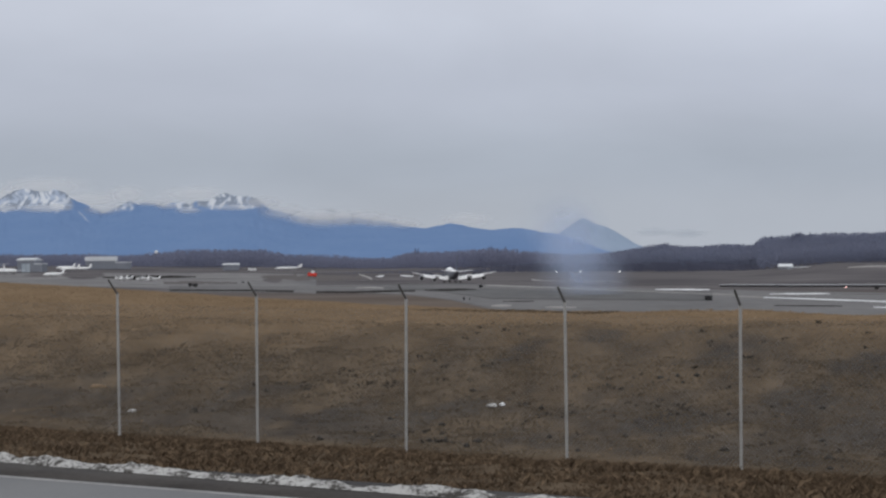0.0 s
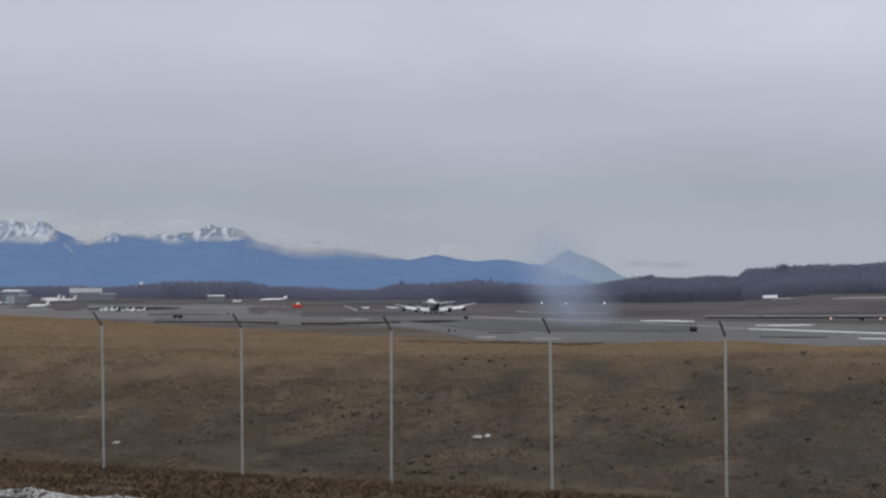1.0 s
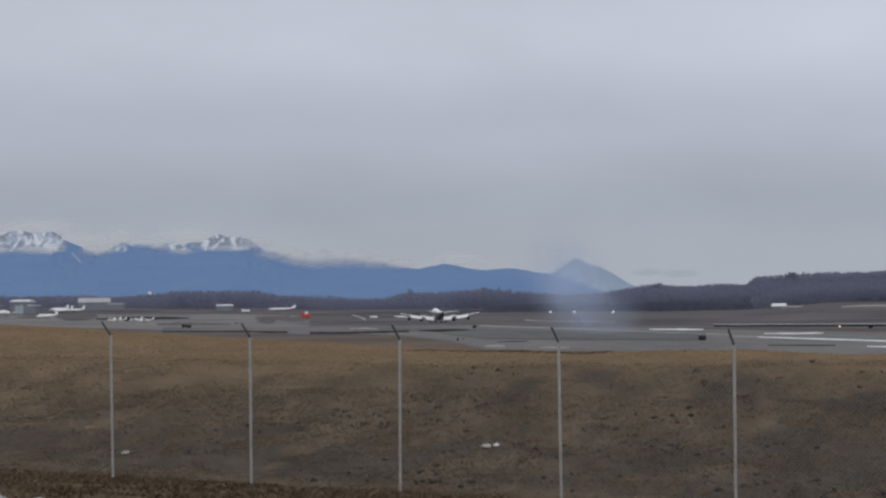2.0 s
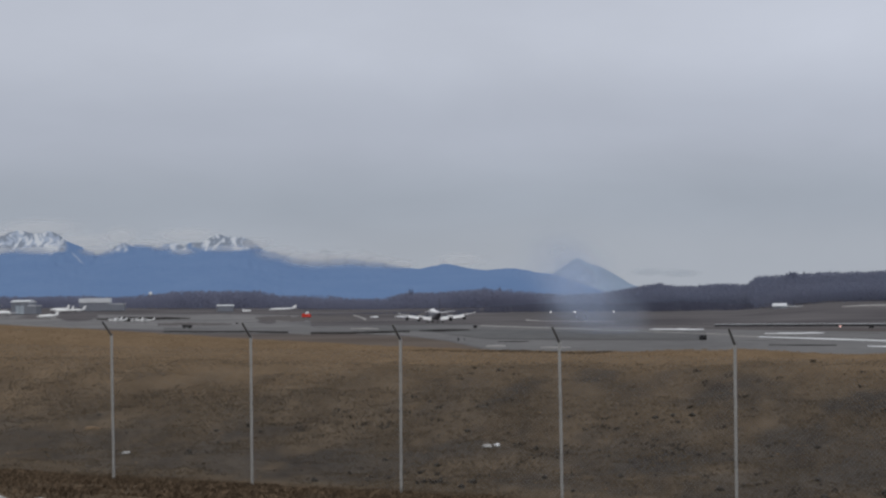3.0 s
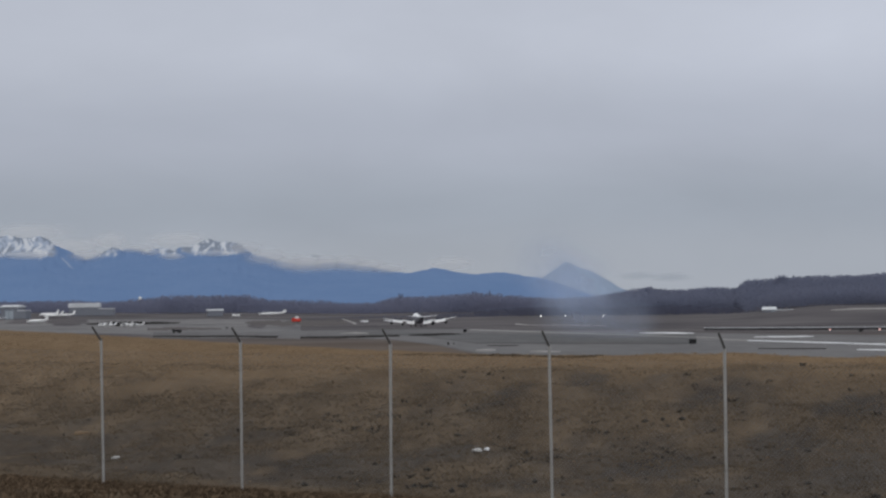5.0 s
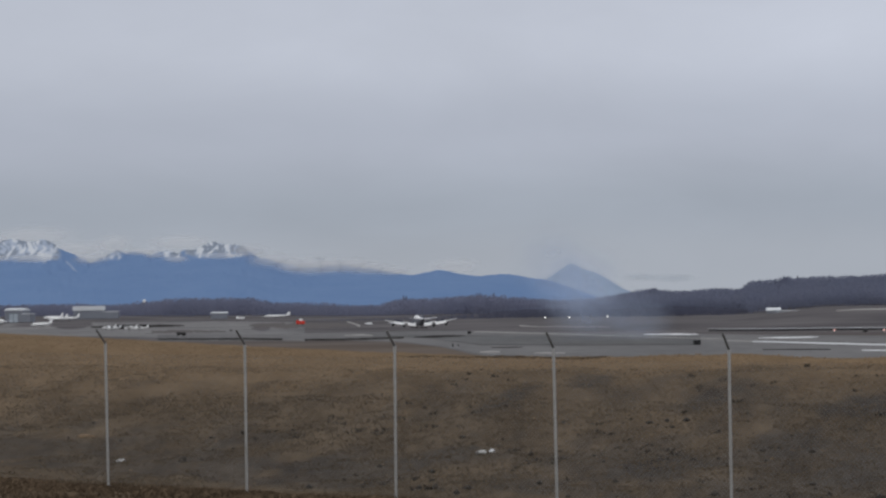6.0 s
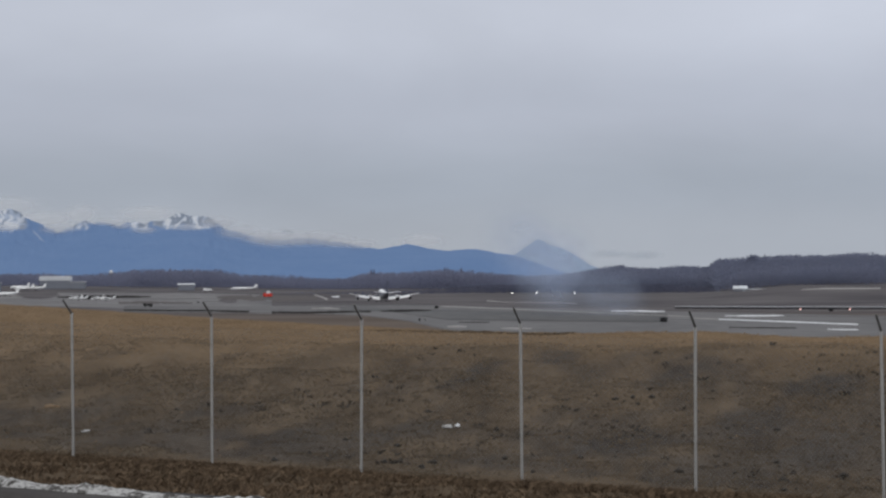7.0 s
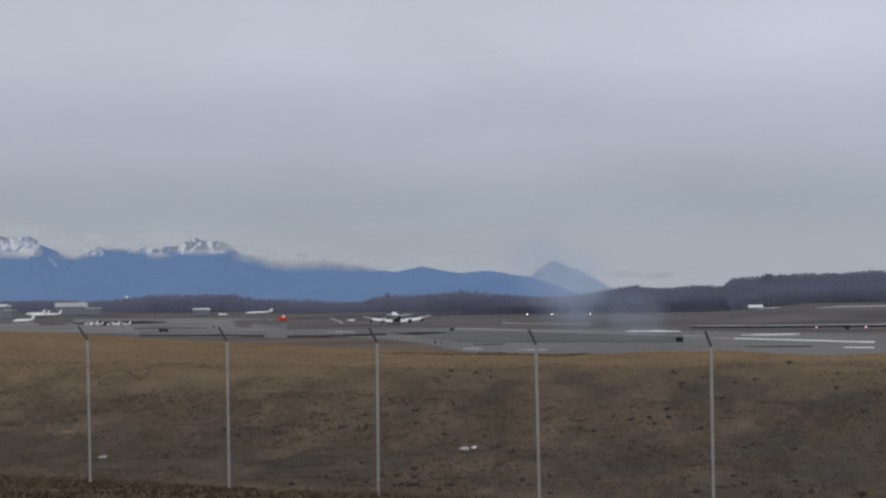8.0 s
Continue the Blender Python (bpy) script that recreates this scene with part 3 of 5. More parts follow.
# ---------------------------------------------------------------- road and verge
def band(name, s0, s1, u0, u1, lift, mat, label, category):
    pts = [(road_point(s0, u)[:2], road_point(s1, u)[:2]) for u in (u0, (u0 + u1) / 2, u1)]
    return slab(name, pts, lift, mat, label, category, step=3.0)


band("road", 3.2, 11.53, -120, 90, 0.06, M["road"], "pale grey asphalt road along the verge", "road")
band("edge_line", 11.43, 11.475, -120, 90, 0.066, M["paint"], "worn white edge line painted on the road", "line")
band("gravel_shoulder", 11.53, 12.62, -120, 90, 0.045, M["gravel"], "dark wet gravel shoulder beside the road", "shoulder")


def build_snow_berm():
    u = np.arange(-60, 30, 0.09)
    prof = np.linspace(-1, 1, 13)
    uu, pp = np.meshgrid(u, prof, indexing="ij")
    wid = 0.112 + 0.016 * lattice(uu * 0.7, uu * 0, 11) + 0.018 * lattice(uu * 2.3, uu * 0, 12)
    mid = 12.43 - 0.03 * np.clip(uu + 15.4, -6, 10) + 0.05 * lattice(uu * 0.4, uu * 0, 13)
    s = mid + pp * wid
    hgt = 0.042 + 0.01 * lattice(uu * 1.1, uu * 0, 14)
    z = 0.04 + hgt * (1 - pp ** 2) * (0.8 + 0.9 * lattice(uu * 3.1, pp * 2.2, 15)) + 0.035 * lattice(uu * 7, pp * 3, 16) * (1 - pp ** 2)
    x, y = s * RX + uu * RY, s * RY - uu * RX
    n, k = uu.shape
    i, j = np.meshgrid(np.arange(n - 1), np.arange(k - 1), indexing="ij")
    f = np.stack([i * k + j, (i + 1) * k + j, (i + 1) * k + j + 1, i * k + j + 1], -1).reshape(-1, 4)
    ob = array_mesh("snow_berm", np.stack([x, y, z], -1).reshape(-1, 3), f, M["snow"], smooth=True)
    return tagged(ob, "low melting ridge of dirty ploughed snow on the road shoulder", "snow", kind="stuff")


build_snow_berm()


def build_grass(name, s0, s1, u0, u1, count, tall, mat, label, seed, lean=0.25, blades=5, width=0.011, patchy=0.0):
    """Tufts of narrow blades, joined as one growth."""
    rng = np.random.default_rng(seed)
    s, u = rng.uniform(s0, s1, count), rng.uniform(u0, u1, count)
    if patchy:
        keep = lattice(s * 0.6, u * 0.6, seed) + 0.5 * lattice(s * 2, u * 2, seed + 1) + rng.uniform(-0.6, 0.6, count) > patchy
        s, u = s[keep], u[keep]
    x, y = s * NX + u * NY, s * NY - u * NX
    off_road = x * RX + y * RY > ROAD_EDGE + 0.19
    x, y = x[off_road], y[off_road]
    z = land(x, y)[0]
    x, y, z = (np.repeat(v, blades) for v in (x, y, z))
    m = len(x)
    x, y = x + rng.normal(0, 0.05, m), y + rng.normal(0, 0.05, m)
    h = tall * rng.uniform(0.45, 1.25, m) * (1 + 0.35 * lattice(x * 0.8, y * 0.8, seed + 3) + 0.45 * lattice(x * 3.1, y * 3.1, seed + 4))
    a = rng.uniform(0, 2 * math.pi, m)
    w = width * rng.uniform(0.7, 1.6, m)
    lx, ly = rng.normal(0.05, lean, m) * h, rng.normal(0, lean, m) * h
    dx, dy = np.cos(a) * w, np.sin(a) * w
    p0 = np.stack([x - dx, y - dy, z - 0.03], -1)
    p1 = np.stack([x + dx, y + dy, z - 0.03], -1)
    p2 = np.stack([x + dx * 0.7 + lx * 0.45, y + dy * 0.7 + ly * 0.45, z + h * 0.6], -1)
    p3 = np.stack([x + lx, y + ly, z + h * 0.92], -1)
    verts = np.stack([p0, p1, p2, p3], 1).reshape(-1, 3)
    f = np.arange(m)[:, None] * 4 + np.array([[0, 1, 2, 3]])
    ob = array_mesh(name, verts, f, mat)
    return tagged(ob, label, "grass", kind="stuff")


# ---------------------------------------------------------------- fence
def build_fence():
    fence = new("chain_link_fence")
    tagged(fence, "tall galvanised chain-link fence with angled dark arms on its posts", "fence")
    spacing, top, first, count = 3.0, 2.557, -32.763, 14
    out = Vector((-NX, -NY, 0))
    bm = bmesh.new()
    rod(bm, (0, 0, -0.3), (0, 0, top), 0.0245, 14)
    rod(bm, (0, 0, top - 0.02), (0, 0, top + 0.03), 0.030, 14, 0.022)
    post_mesh = part("post", bm, M["galvanised"], fence, smooth=False)
    bm = bmesh.new()
    rod(bm, (0, 0, top + 0.01), out * 0.27 + Vector((0, 0, top + 0.27)), 0.022, 8, 0.017)
    arm_mesh = part("barb_arm", bm, M["arm"], post_mesh, "dark angled steel arm")
    grey_arm = arm_mesh.data.copy()
    grey_arm.materials[0] = M["arm_grey"]
    bm = bmesh.new()
    hgt, pitch, r = 2.34, 0.0785, 0.0020
    n = int((spacing + hgt) / pitch) + 1
    for k in range(n):
        c = k * pitch
        for flip in (0, 1):
            a0, a1 = max(0.0, c - hgt), min(spacing, c)
            if a1 - a0 < 0.02:
                continue
            z0, z1 = c - a0, c - a1
            p, q = Vector((a0, 0.004 * flip, z0)), Vector((a1, 0.004 * flip, z1))
            if flip:
                p.z, q.z = hgt - p.z, hgt - q.z
            rod(bm, p + Vector((0, 0, 0.04)), q + Vector((0, 0, 0.04)), r, 3)
    fabric_mesh = part("wire_mesh", bm, M["wire"], fence, "grey woven chain-link wire")
    bm = bmesh.new()
    for k, d in enumerate((0.08, 0.18, 0.28)):
        p = out * d + Vector((0, 0, top + d))
        rod(bm, p, p + Vector((NY, -NX, 0)) * spacing, 0.0016, 3)
    strand_mesh = part("barbed_wire", bm, M["wire"], fence)
    for i in range(count):
        u = first + i * spacing
        p = fence_point(FENCE_S, u)
        z = -1.366 - 0.0177 * (u + 23.76)
        o, a = (post_mesh, arm_mesh) if i == 0 else (new("post", post_mesh.data), new("barb_arm", arm_mesh.data))
        o.parent, a.parent = fence, o
        tilt = [0.5, -0.2, 0.3, -0.4, 0.1][i % 5]
        o.matrix_basis = pose(p.x, p.y, z, tilt * 0.4, tilt)
        # the first five posts carry arms in a paler grey
        if i < 5:
            a.data = grey_arm
        a["label"] = "mid-grey angled steel arm" if i < 5 else "dark angled steel arm"
        if i == count - 1:
            break
        slope = math.atan2(-0.0177 * spacing, spacing)
        for src in (fabric_mesh, strand_mesh):
            e = src if i == 0 else new(src.name.split(".")[0], src.data)
            e.parent = fence
            if src is fabric_mesh:
                e.matrix_basis = Matrix.Translation((p.x, p.y, z)) @ Matrix.Rotation(-FENCE_TURN, 4, "Z") @ Matrix.Rotation(-slope, 4, "Y")
            else:
                e.matrix_basis = Matrix.Translation((p.x, p.y, z))
    return fence


build_fence()

# ---------------------------------------------------------------- airfield surfaces
M["field"] = material("infield_grass", (0.105, 0.097, 0.098), (0.148, 0.136, 0.135), 0.02, 0.95, 0.2, 20, spec=0.0)
LABELS = {
    "taxiway": ("grey asphalt taxiway and apron", "taxiway"), "runway": ("wide grey asphalt runway", "runway"),
    "runway_strip": ("darker rubber-stained asphalt runway strip", "runway"), "edge_line": ("long pale painted line along the runway edge", "line"),
    "snow_patch": ("flat patch of leftover white snow on the airfield", "snow"), "wet_strip": ("dark wet strip of ground beside the runway", "ground"),
    "grass_strip": ("brown grass island between the taxiways", "grass"), "pale_track": ("pale gravel track on the far slope", "track"), "concrete_apron": ("pale concrete taxiway shoulder", "pavement")}


def strip(name, mat, lift, outline, keep=1.0):
    """keep: how much of the strip's depth is left."""
    label, category = LABELS[name]
    k = (1 - keep) / 2
    outline = [(Vector(a).lerp(Vector(b), k)[:], Vector(b).lerp(Vector(a), k)[:]) for a, b in outline]
    loose = name in ("snow_patch", "wet_strip", "grass_strip")
    return slab(name, outline, lift, M[mat], label, category, kind="stuff" if loose else "structure", step=3.0 if loose else 40.0, uneven=(0.2 if name == "wet_strip" else 0.38) if loose else 0.0)


strip("taxiway", "taxiway", 0.06, [((-556.7, 2264), (-360.3, 1465)), ((-463.6, 2246), (-291.7, 1413)), ((-347.4, 2259), (-206.8, 1344)), ((-237.2, 2345), (-108.7, 1074)), ((-133.3, 2257), (-55.3, 935))])
strip("runway", "asphalt", 0.08, [((-171.3, 1343), (-134.1, 1051)), ((-56.1, 1295), (-41.2, 951)), ((-22, 1294), (-14.9, 873)), ((5.2, 1299), (2.9, 730)), ((30.7, 1222), (14.2, 568)), ((63.2, 1116), (27.1, 479)), ((114, 931), (52.8, 432)), ((180.1, 748), (89.3, 371))])
strip("runway_strip", "asphalt_dark", 0.14, [((-45.4, 1193), (-41.3, 1085)), ((-7.3, 1130), (-6.5, 1001)), ((22.6, 1008), (16.7, 744)), ((67.4, 931), (50.7, 701)), ((106, 848), (83.9, 671))])
strip("edge_line", "concrete", 0.20, [((24.7, 1245), (22.9, 1155)), ((59.1, 1044), (56.9, 1005)), ((86.2, 897), (83.1, 865)), ((106.7, 787), (103.3, 762))], 0.5)
strip("edge_line", "concrete", 0.20, [((102.5, 756), (100.2, 739)), ((108.5, 727), (105.7, 709))], 0.7)
strip("edge_line", "snow_far", 0.20, [((108.5, 727), (105.7, 709)), ((134.5, 627), (129.5, 604))], 0.7)
strip("snow_patch", "snow_far", 0.20, [((94.4, 956), (92.9, 941)), ((102.9, 965), (97.5, 914)), ((113.4, 947), (107.6, 898)), ((114.4, 923), (112.7, 909))], 0.6)
strip("snow_patch", "snow_far", 0.20, [((120.3, 791), (119, 782)), ((130.1, 804), (124.8, 771)), ((140, 800), (134.2, 767)), ((141.1, 785), (139.7, 777))], 0.6)
strip("edge_line", "concrete", 0.20, [((14.1, 632), (13.9, 620)), ((17.8, 643), (16.9, 611)), ((20, 633), (19.5, 617))])
strip("edge_line", "concrete", 0.20, [((28.4, 601), (28.1, 594)), ((31.9, 607), (30.8, 585)), ((36.9, 597), (36.2, 586))])
strip("snow_patch", "snow_far", 0.20, [((-67.7, 2154), (-66.2, 2106)), ((-63.4, 2199), (-58.6, 2033)), ((-59.3, 2158), (-57.5, 2090))], 0.6)
strip("snow_patch", "snow_far", 0.20, [((-44, 2188), (-43.3, 2152)), ((-35.9, 2181), (-33.5, 2036)), ((-29.1, 2105), (-28.5, 2061))], 0.6)
strip("edge_line", "concrete", 0.20, [((-90.6, 2303), (-88.5, 2249)), ((-79.6, 2184), (-76.2, 2092)), ((-66.3, 1992), (-62.6, 1879))])
strip("edge_line", "concrete", 0.20, [((-46.4, 1139), (-45.3, 1113)), ((-38.6, 1175), (-35.9, 1095)), ((-31, 1125), (-29.8, 1080))])
strip("snow_patch", "snow_far", 0.20, [((112.4, 562), (110.4, 552)), ((119, 555), (115.8, 540))], 0.5)
strip("wet_strip", "tarn", 0.20, [((-8.7, 1013), (-8.6, 992)), ((-1.3, 1040), (-1.2, 967)), ((9.8, 1053), (9.1, 978)), ((15.4, 1025), (15.1, 1004))], 0.9)
strip("wet_strip", "tarn", 0.20, [((-59.9, 1013), (-57, 963)), ((-43.1, 994), (-40.9, 942)), ((-32.9, 1002), (-31, 943)), ((-13.3, 1017), (-12.7, 966))])
strip("wet_strip", "tarn", 0.20, [((-146.9, 1152), (-138.7, 1087)), ((-115.6, 1113), (-109.4, 1053)), ((-96.6, 1097), (-91.5, 1039)), ((-72.8, 1045), (-68.4, 981))])
strip("wet_strip", "tarn", 0.20, [((-317.7, 2004), (-307.9, 1942)), ((-309.8, 2123), (-283.2, 1941)), ((-275, 2157), (-254.6, 1997)), ((-245.6, 2133), (-239.9, 2084))])
strip("wet_strip", "tarn", 0.20, [((19.5, 704), (19, 689)), ((25.1, 706), (24, 676)), ((29.4, 698), (29, 688))], 0.45)
strip("wet_strip", "tarn", 0.20, [((91.1, 592), (89.9, 584)), ((99.6, 587), (97.2, 573)), ((107.2, 578), (105.7, 570))], 0.55)
strip("grass_strip", "field", 0.12, [((-179.8, 2119), (-176.7, 2082)), ((-177.7, 2218), (-149.4, 1864)), ((-131.2, 2222), (-110.9, 1877)), ((-81.4, 2141), (-72, 1892))])
strip("grass_strip", "field", 0.12, [((-217.9, 1674), (-195.2, 1500)), ((-199.5, 1705), (-173.7, 1485)), ((-153.3, 1598), (-143.9, 1500))])
strip("pale_track", "concrete", 0.30, [((302.2, 1605), (297.9, 1582)), ((330.5, 1662), (319.3, 1606)), ((373.8, 1660), (358.7, 1593))])
strip("concrete_apron", "concrete", 0.12, [((77.1, 1884), (69, 1686)), ((86.5, 1601), (77.6, 1435)), ((95, 1413), (90.9, 1353)), ((110.4, 1330), (106.8, 1287))], 0.5)


# ---------------------------------------------------------------- woods
def build_wood(name, th0, th1, y0, y1, count, tall, mat, label, seed, slim=0.34, pieces=38, shape=None):
    """Bare trees: a thin trunk and a ragged crown of many small twig clumps."""
    rng = np.random.default_rng(seed)
    y = rng.uniform(y0, y1, count)
    th = rng.uniform(th0, th1, count)
    x = th * y
    z = land(x, y)[0]
    h = tall * rng.uniform(0.72, 1.12, count) * (1 + 0.16 * lattice(th * 60, y * 0.004, seed))
    if shape:
        h = h * np.interp(th, shape[0], shape[1])
    n = pieces
    k = count * n
    tx, ty, tz, hh = (np.repeat(v, n) for v in (x, y, z, h))
    lvl = rng.uniform(0.12, 1.0, k)
    rad = hh * slim * np.sqrt(np.clip(1 - (np.abs(lvl - 0.55) / 0.5) ** 2, 0.03, 1)) * rng.uniform(0.2, 1.0, k)
    a = rng.uniform(0, 2 * math.pi, k)
    c = np.stack([tx + rad * np.cos(a), ty + rad * np.sin(a), tz + lvl * hh], -1)
    size = hh * rng.uniform(0.035, 0.10, k)
    tri = []
    for j in range(3):
        d = rng.normal(0, 1, (k, 3))
        d[:, 2] *= 1.25
        tri.append(c + d / np.linalg.norm(d, axis=1)[:, None] * size[:, None])
    crowns = np.stack(tri, 1).reshape(-1, 3)
    b = np.stack([x - 0.25, y, z - 1], -1), np.stack([x + 0.25, y, z - 1], -1), np.stack([x, y, z + h * 0.85], -1)
    trunks = np.stack(b, 1).reshape(-1, 3)
    verts = np.vstack([crowns, trunks])
    ob = array_mesh(name, verts, np.arange(len(verts)).reshape(-1, 3), mat)
    return tagged(ob, label, "woods", kind="stuff")


def build_spruces(name, places, tall, seed, label):
    rng = np.random.default_rng(seed)
    verts, faces = [], []
    for x, y in places:
        z, h = height(x, y), tall * rng.uniform(0.75, 1.25)
        for lv in np.linspace(0.1, 0.92, 8):
            r, n = h * 0.24 * (1.05 - lv), 9
            o = len(verts)
            verts.append((x, y, z + h * min(1, lv + 0.2)))
            for i in range(n):
                a, q = 2 * math.pi * i / n, r * rng.uniform(0.65, 1.2)
                verts.append((x + q * math.cos(a), y + q * math.sin(a), z + h * lv - 0.1 * r))
            faces += [(o, o + 1 + i, o + 1 + (i + 1) % n) for i in range(n)]
    ob = mesh_object(name, verts, faces, M["spruce"])
    return tagged(ob, label, "woods", kind="stuff")


build_wood("far_wood", -0.27, 0.10, 2660, 3150, 8000, 18.0, M["wood_far"], "distant belt of leafless woodland tinted violet-blue with haze", 21,
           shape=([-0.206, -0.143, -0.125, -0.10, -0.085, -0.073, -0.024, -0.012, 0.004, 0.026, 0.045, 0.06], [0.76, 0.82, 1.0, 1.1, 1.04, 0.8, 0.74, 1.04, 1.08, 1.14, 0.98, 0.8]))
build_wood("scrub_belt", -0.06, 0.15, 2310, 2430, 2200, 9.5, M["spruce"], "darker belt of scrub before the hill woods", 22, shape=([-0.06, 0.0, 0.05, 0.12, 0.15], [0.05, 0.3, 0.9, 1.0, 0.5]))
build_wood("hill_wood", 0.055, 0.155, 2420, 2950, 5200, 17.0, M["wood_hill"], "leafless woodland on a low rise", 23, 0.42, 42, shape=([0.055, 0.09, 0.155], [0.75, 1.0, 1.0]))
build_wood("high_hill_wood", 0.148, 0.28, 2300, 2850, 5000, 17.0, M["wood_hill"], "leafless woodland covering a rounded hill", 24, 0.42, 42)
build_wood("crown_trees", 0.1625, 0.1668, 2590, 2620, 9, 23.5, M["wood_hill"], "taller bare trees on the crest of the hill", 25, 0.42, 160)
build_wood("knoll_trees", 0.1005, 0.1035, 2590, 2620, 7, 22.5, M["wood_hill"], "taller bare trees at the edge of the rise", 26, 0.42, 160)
rng = np.random.default_rng(5)
few = [-0.114, 0.004, 0.0085, 0.168, 0.171]
tall = [-0.0116, -0.0129, -0.0103, 0.0213, 0.0226, 0.0239, 0.0253, 0.0292, 0.0275, -0.0984, -0.0997, -0.097]
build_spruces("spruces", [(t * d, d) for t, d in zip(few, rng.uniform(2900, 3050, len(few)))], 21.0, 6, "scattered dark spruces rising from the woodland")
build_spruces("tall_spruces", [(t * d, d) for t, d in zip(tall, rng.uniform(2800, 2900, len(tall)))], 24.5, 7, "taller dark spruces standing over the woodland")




# ---------------------------------------------------------------- mountains and cloud
def build_range(name, dist, depth, xs, ys, mat, caps, seed, label, ragged):
    """A ridge seen across the plain: xs are bearings (tangents), ys crest heights; spurs and gullies run down from it.
    caps: snowy summits as (from bearing, to bearing, lowest snow, cover)."""
    t = np.arange(xs[0], xs[-1], 0.0004)
    v = np.concatenate([np.linspace(0, 0.6, 16), np.linspace(0.61, 1, 76)])
    tt, vv = np.meshgrid(t, v, indexing="ij")
    line = np.interp(t, xs, ys)
    soft = np.convolve(np.pad(line, 4, "edge"), np.hanning(9) / np.hanning(9).sum(), "valid")
    broad = np.convolve(np.pad(soft, 60, "edge"), np.hanning(121) / np.hanning(121).sum(), "valid")
    top = smooth01(0.72, 1.0, vv)
    crest = broad[:, None] + (soft - broad)[:, None] * top
    ragged = ragged * np.interp(tt, [-0.085, -0.07, 0.0], [1.0, 0.7, 0.3])
    crest = crest + top * ragged * (2.2 * lattice(tt * 330, tt * 0, seed + 1) + 1.4 * lattice(tt * 800, tt * 0, seed + 8))
    y = dist - depth * (1 - vv) + 10 * lattice(tt * 40, vv * 3, seed + 2) * (1 - vv)
    gully = 0.5 + 0.5 * lattice(tt * 130 + 2 * lattice(vv * 5, tt * 60, seed + 3), vv * 2.2, seed + 4)
    z = crest * (vv ** 0.85) - (7 + 1.6 * gully) * np.sin(vv * math.pi) * np.clip(crest / 120, 0.2, 1.2) + ragged * 1.6 * lattice(tt * 420, vv * 22, seed + 5) * vv * (1 - vv) * 4 - 22 * (1 - vv)
    x = tt * y
    a = tt * dist
    warp = 13 * lattice(a / 24, z / 16, seed + 11)
    grain = 0.55 * lattice((a - 0.8 * z + warp) / 9, (a + z - warp) / 21, seed + 6) + 0.5 * lattice((a - 0.5 * z + warp) / 4.5, (a + z) / 11, seed + 7)
    blot = lattice(a / 26, z / 11, seed + 9) + 0.5 * lattice(a / 9, z / 6, seed + 10)
    cover = np.zeros_like(z)
    for th0, th1, low, amount in caps:
        side = smooth01(th0 - 0.001, th0 + 0.0015, tt + 0.0006 * blot) * (1 - smooth01(th1 - 0.0015, th1 + 0.001, tt + 0.0006 * blot))
        cover = np.maximum(cover, amount * side * smooth01(low - 6, low + 7, z + 5 * blot + 5 * grain))
    runnel = (1 - smooth01(1.0, 3.2, np.abs(a + 772 + 0.85 * (z - 104) + 1.5 * blot))) * smooth01(88, 98, z) * (1 - smooth01(112, 120, z)) if caps else 0
    rock = cover * smooth01(0.05, 0.30, -grain - 0.28 * blot + 0.25 * top * smooth01(-10, 0, z - crest) + 0.02) * 0.9
    snow = np.maximum(cover * (0.5 + 0.5 * smooth01(0.05, 0.32, grain)), 0.35 * runnel)
    z = z + EYE
    back = np.stack([t * (dist + 60), np.full_like(t, dist + 60), np.full_like(t, -40)], -1)
    n, k = tt.shape
    verts = np.vstack([np.stack([x, y, z], -1).reshape(-1, 3), back])
    i, j = np.meshgrid(np.arange(n - 1), np.arange(k - 1), indexing="ij")
    f = np.stack([i * k + j, (i + 1) * k + j, (i + 1) * k + j + 1, i * k + j + 1], -1).reshape(-1, 4)
    b = np.arange(n - 1)
    fb = np.stack([b * k + k - 1, (b + 1) * k + k - 1, n * k + b + 1, n * k + b], -1)
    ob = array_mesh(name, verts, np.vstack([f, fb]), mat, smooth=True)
    for zone, val in (("snow", snow), ("rock", rock)):
        at = ob.data.attributes.new(zone, "FLOAT", "POINT")
        at.data.foreach_set("value", np.append(val.ravel(), np.zeros(n)).astype(np.float32))
    return tagged(ob, label, "mountains", kind="structure")


RANGE = ((-0.2587, 132), (-0.2377, 140), (-0.2219, 125), (-0.2113, 137), (-0.2061, 149), (-0.2021, 157), (-0.1987, 166), (-0.1934, 171), (-0.1876, 163),
         (-0.1837, 162), (-0.1797, 170), (-0.1758, 162), (-0.1732, 149), (-0.1705, 143), (-0.1627, 125), (-0.1574, 116), (-0.1548, 123),
         (-0.1508, 131), (-0.1477, 138), (-0.145, 141), (-0.1416, 135), (-0.1371, 138), (-0.1298, 127), (-0.124, 140), (-0.1205, 138))
RANGE += ((-0.1179, 131), (-0.114, 137), (-0.11, 140), (-0.1061, 147), (-0.1029, 155), (-0.0995, 151), (-0.0903, 148), (-0.0863, 143), (-0.0845, 134),
          (-0.0811, 123), (-0.0745, 113), (-0.0654, 102), (-0.0588, 94), (-0.0509, 96), (-0.043, 101), (-0.0351, 95), (-0.0246, 89))
RANGE += ((-0.0167, 80), (-0.0088, 76), (-0.0023, 80), (0.0043, 86), (0.0083, 83), (0.0148, 75), (0.0227, 71), (0.0319, 74), (0.0385, 72), (0.0464, 65),
          (0.053, 61), (0.0595, 52), (0.0674, 38), (0.0752, 24), (0.085, 12), (0.12, 5))
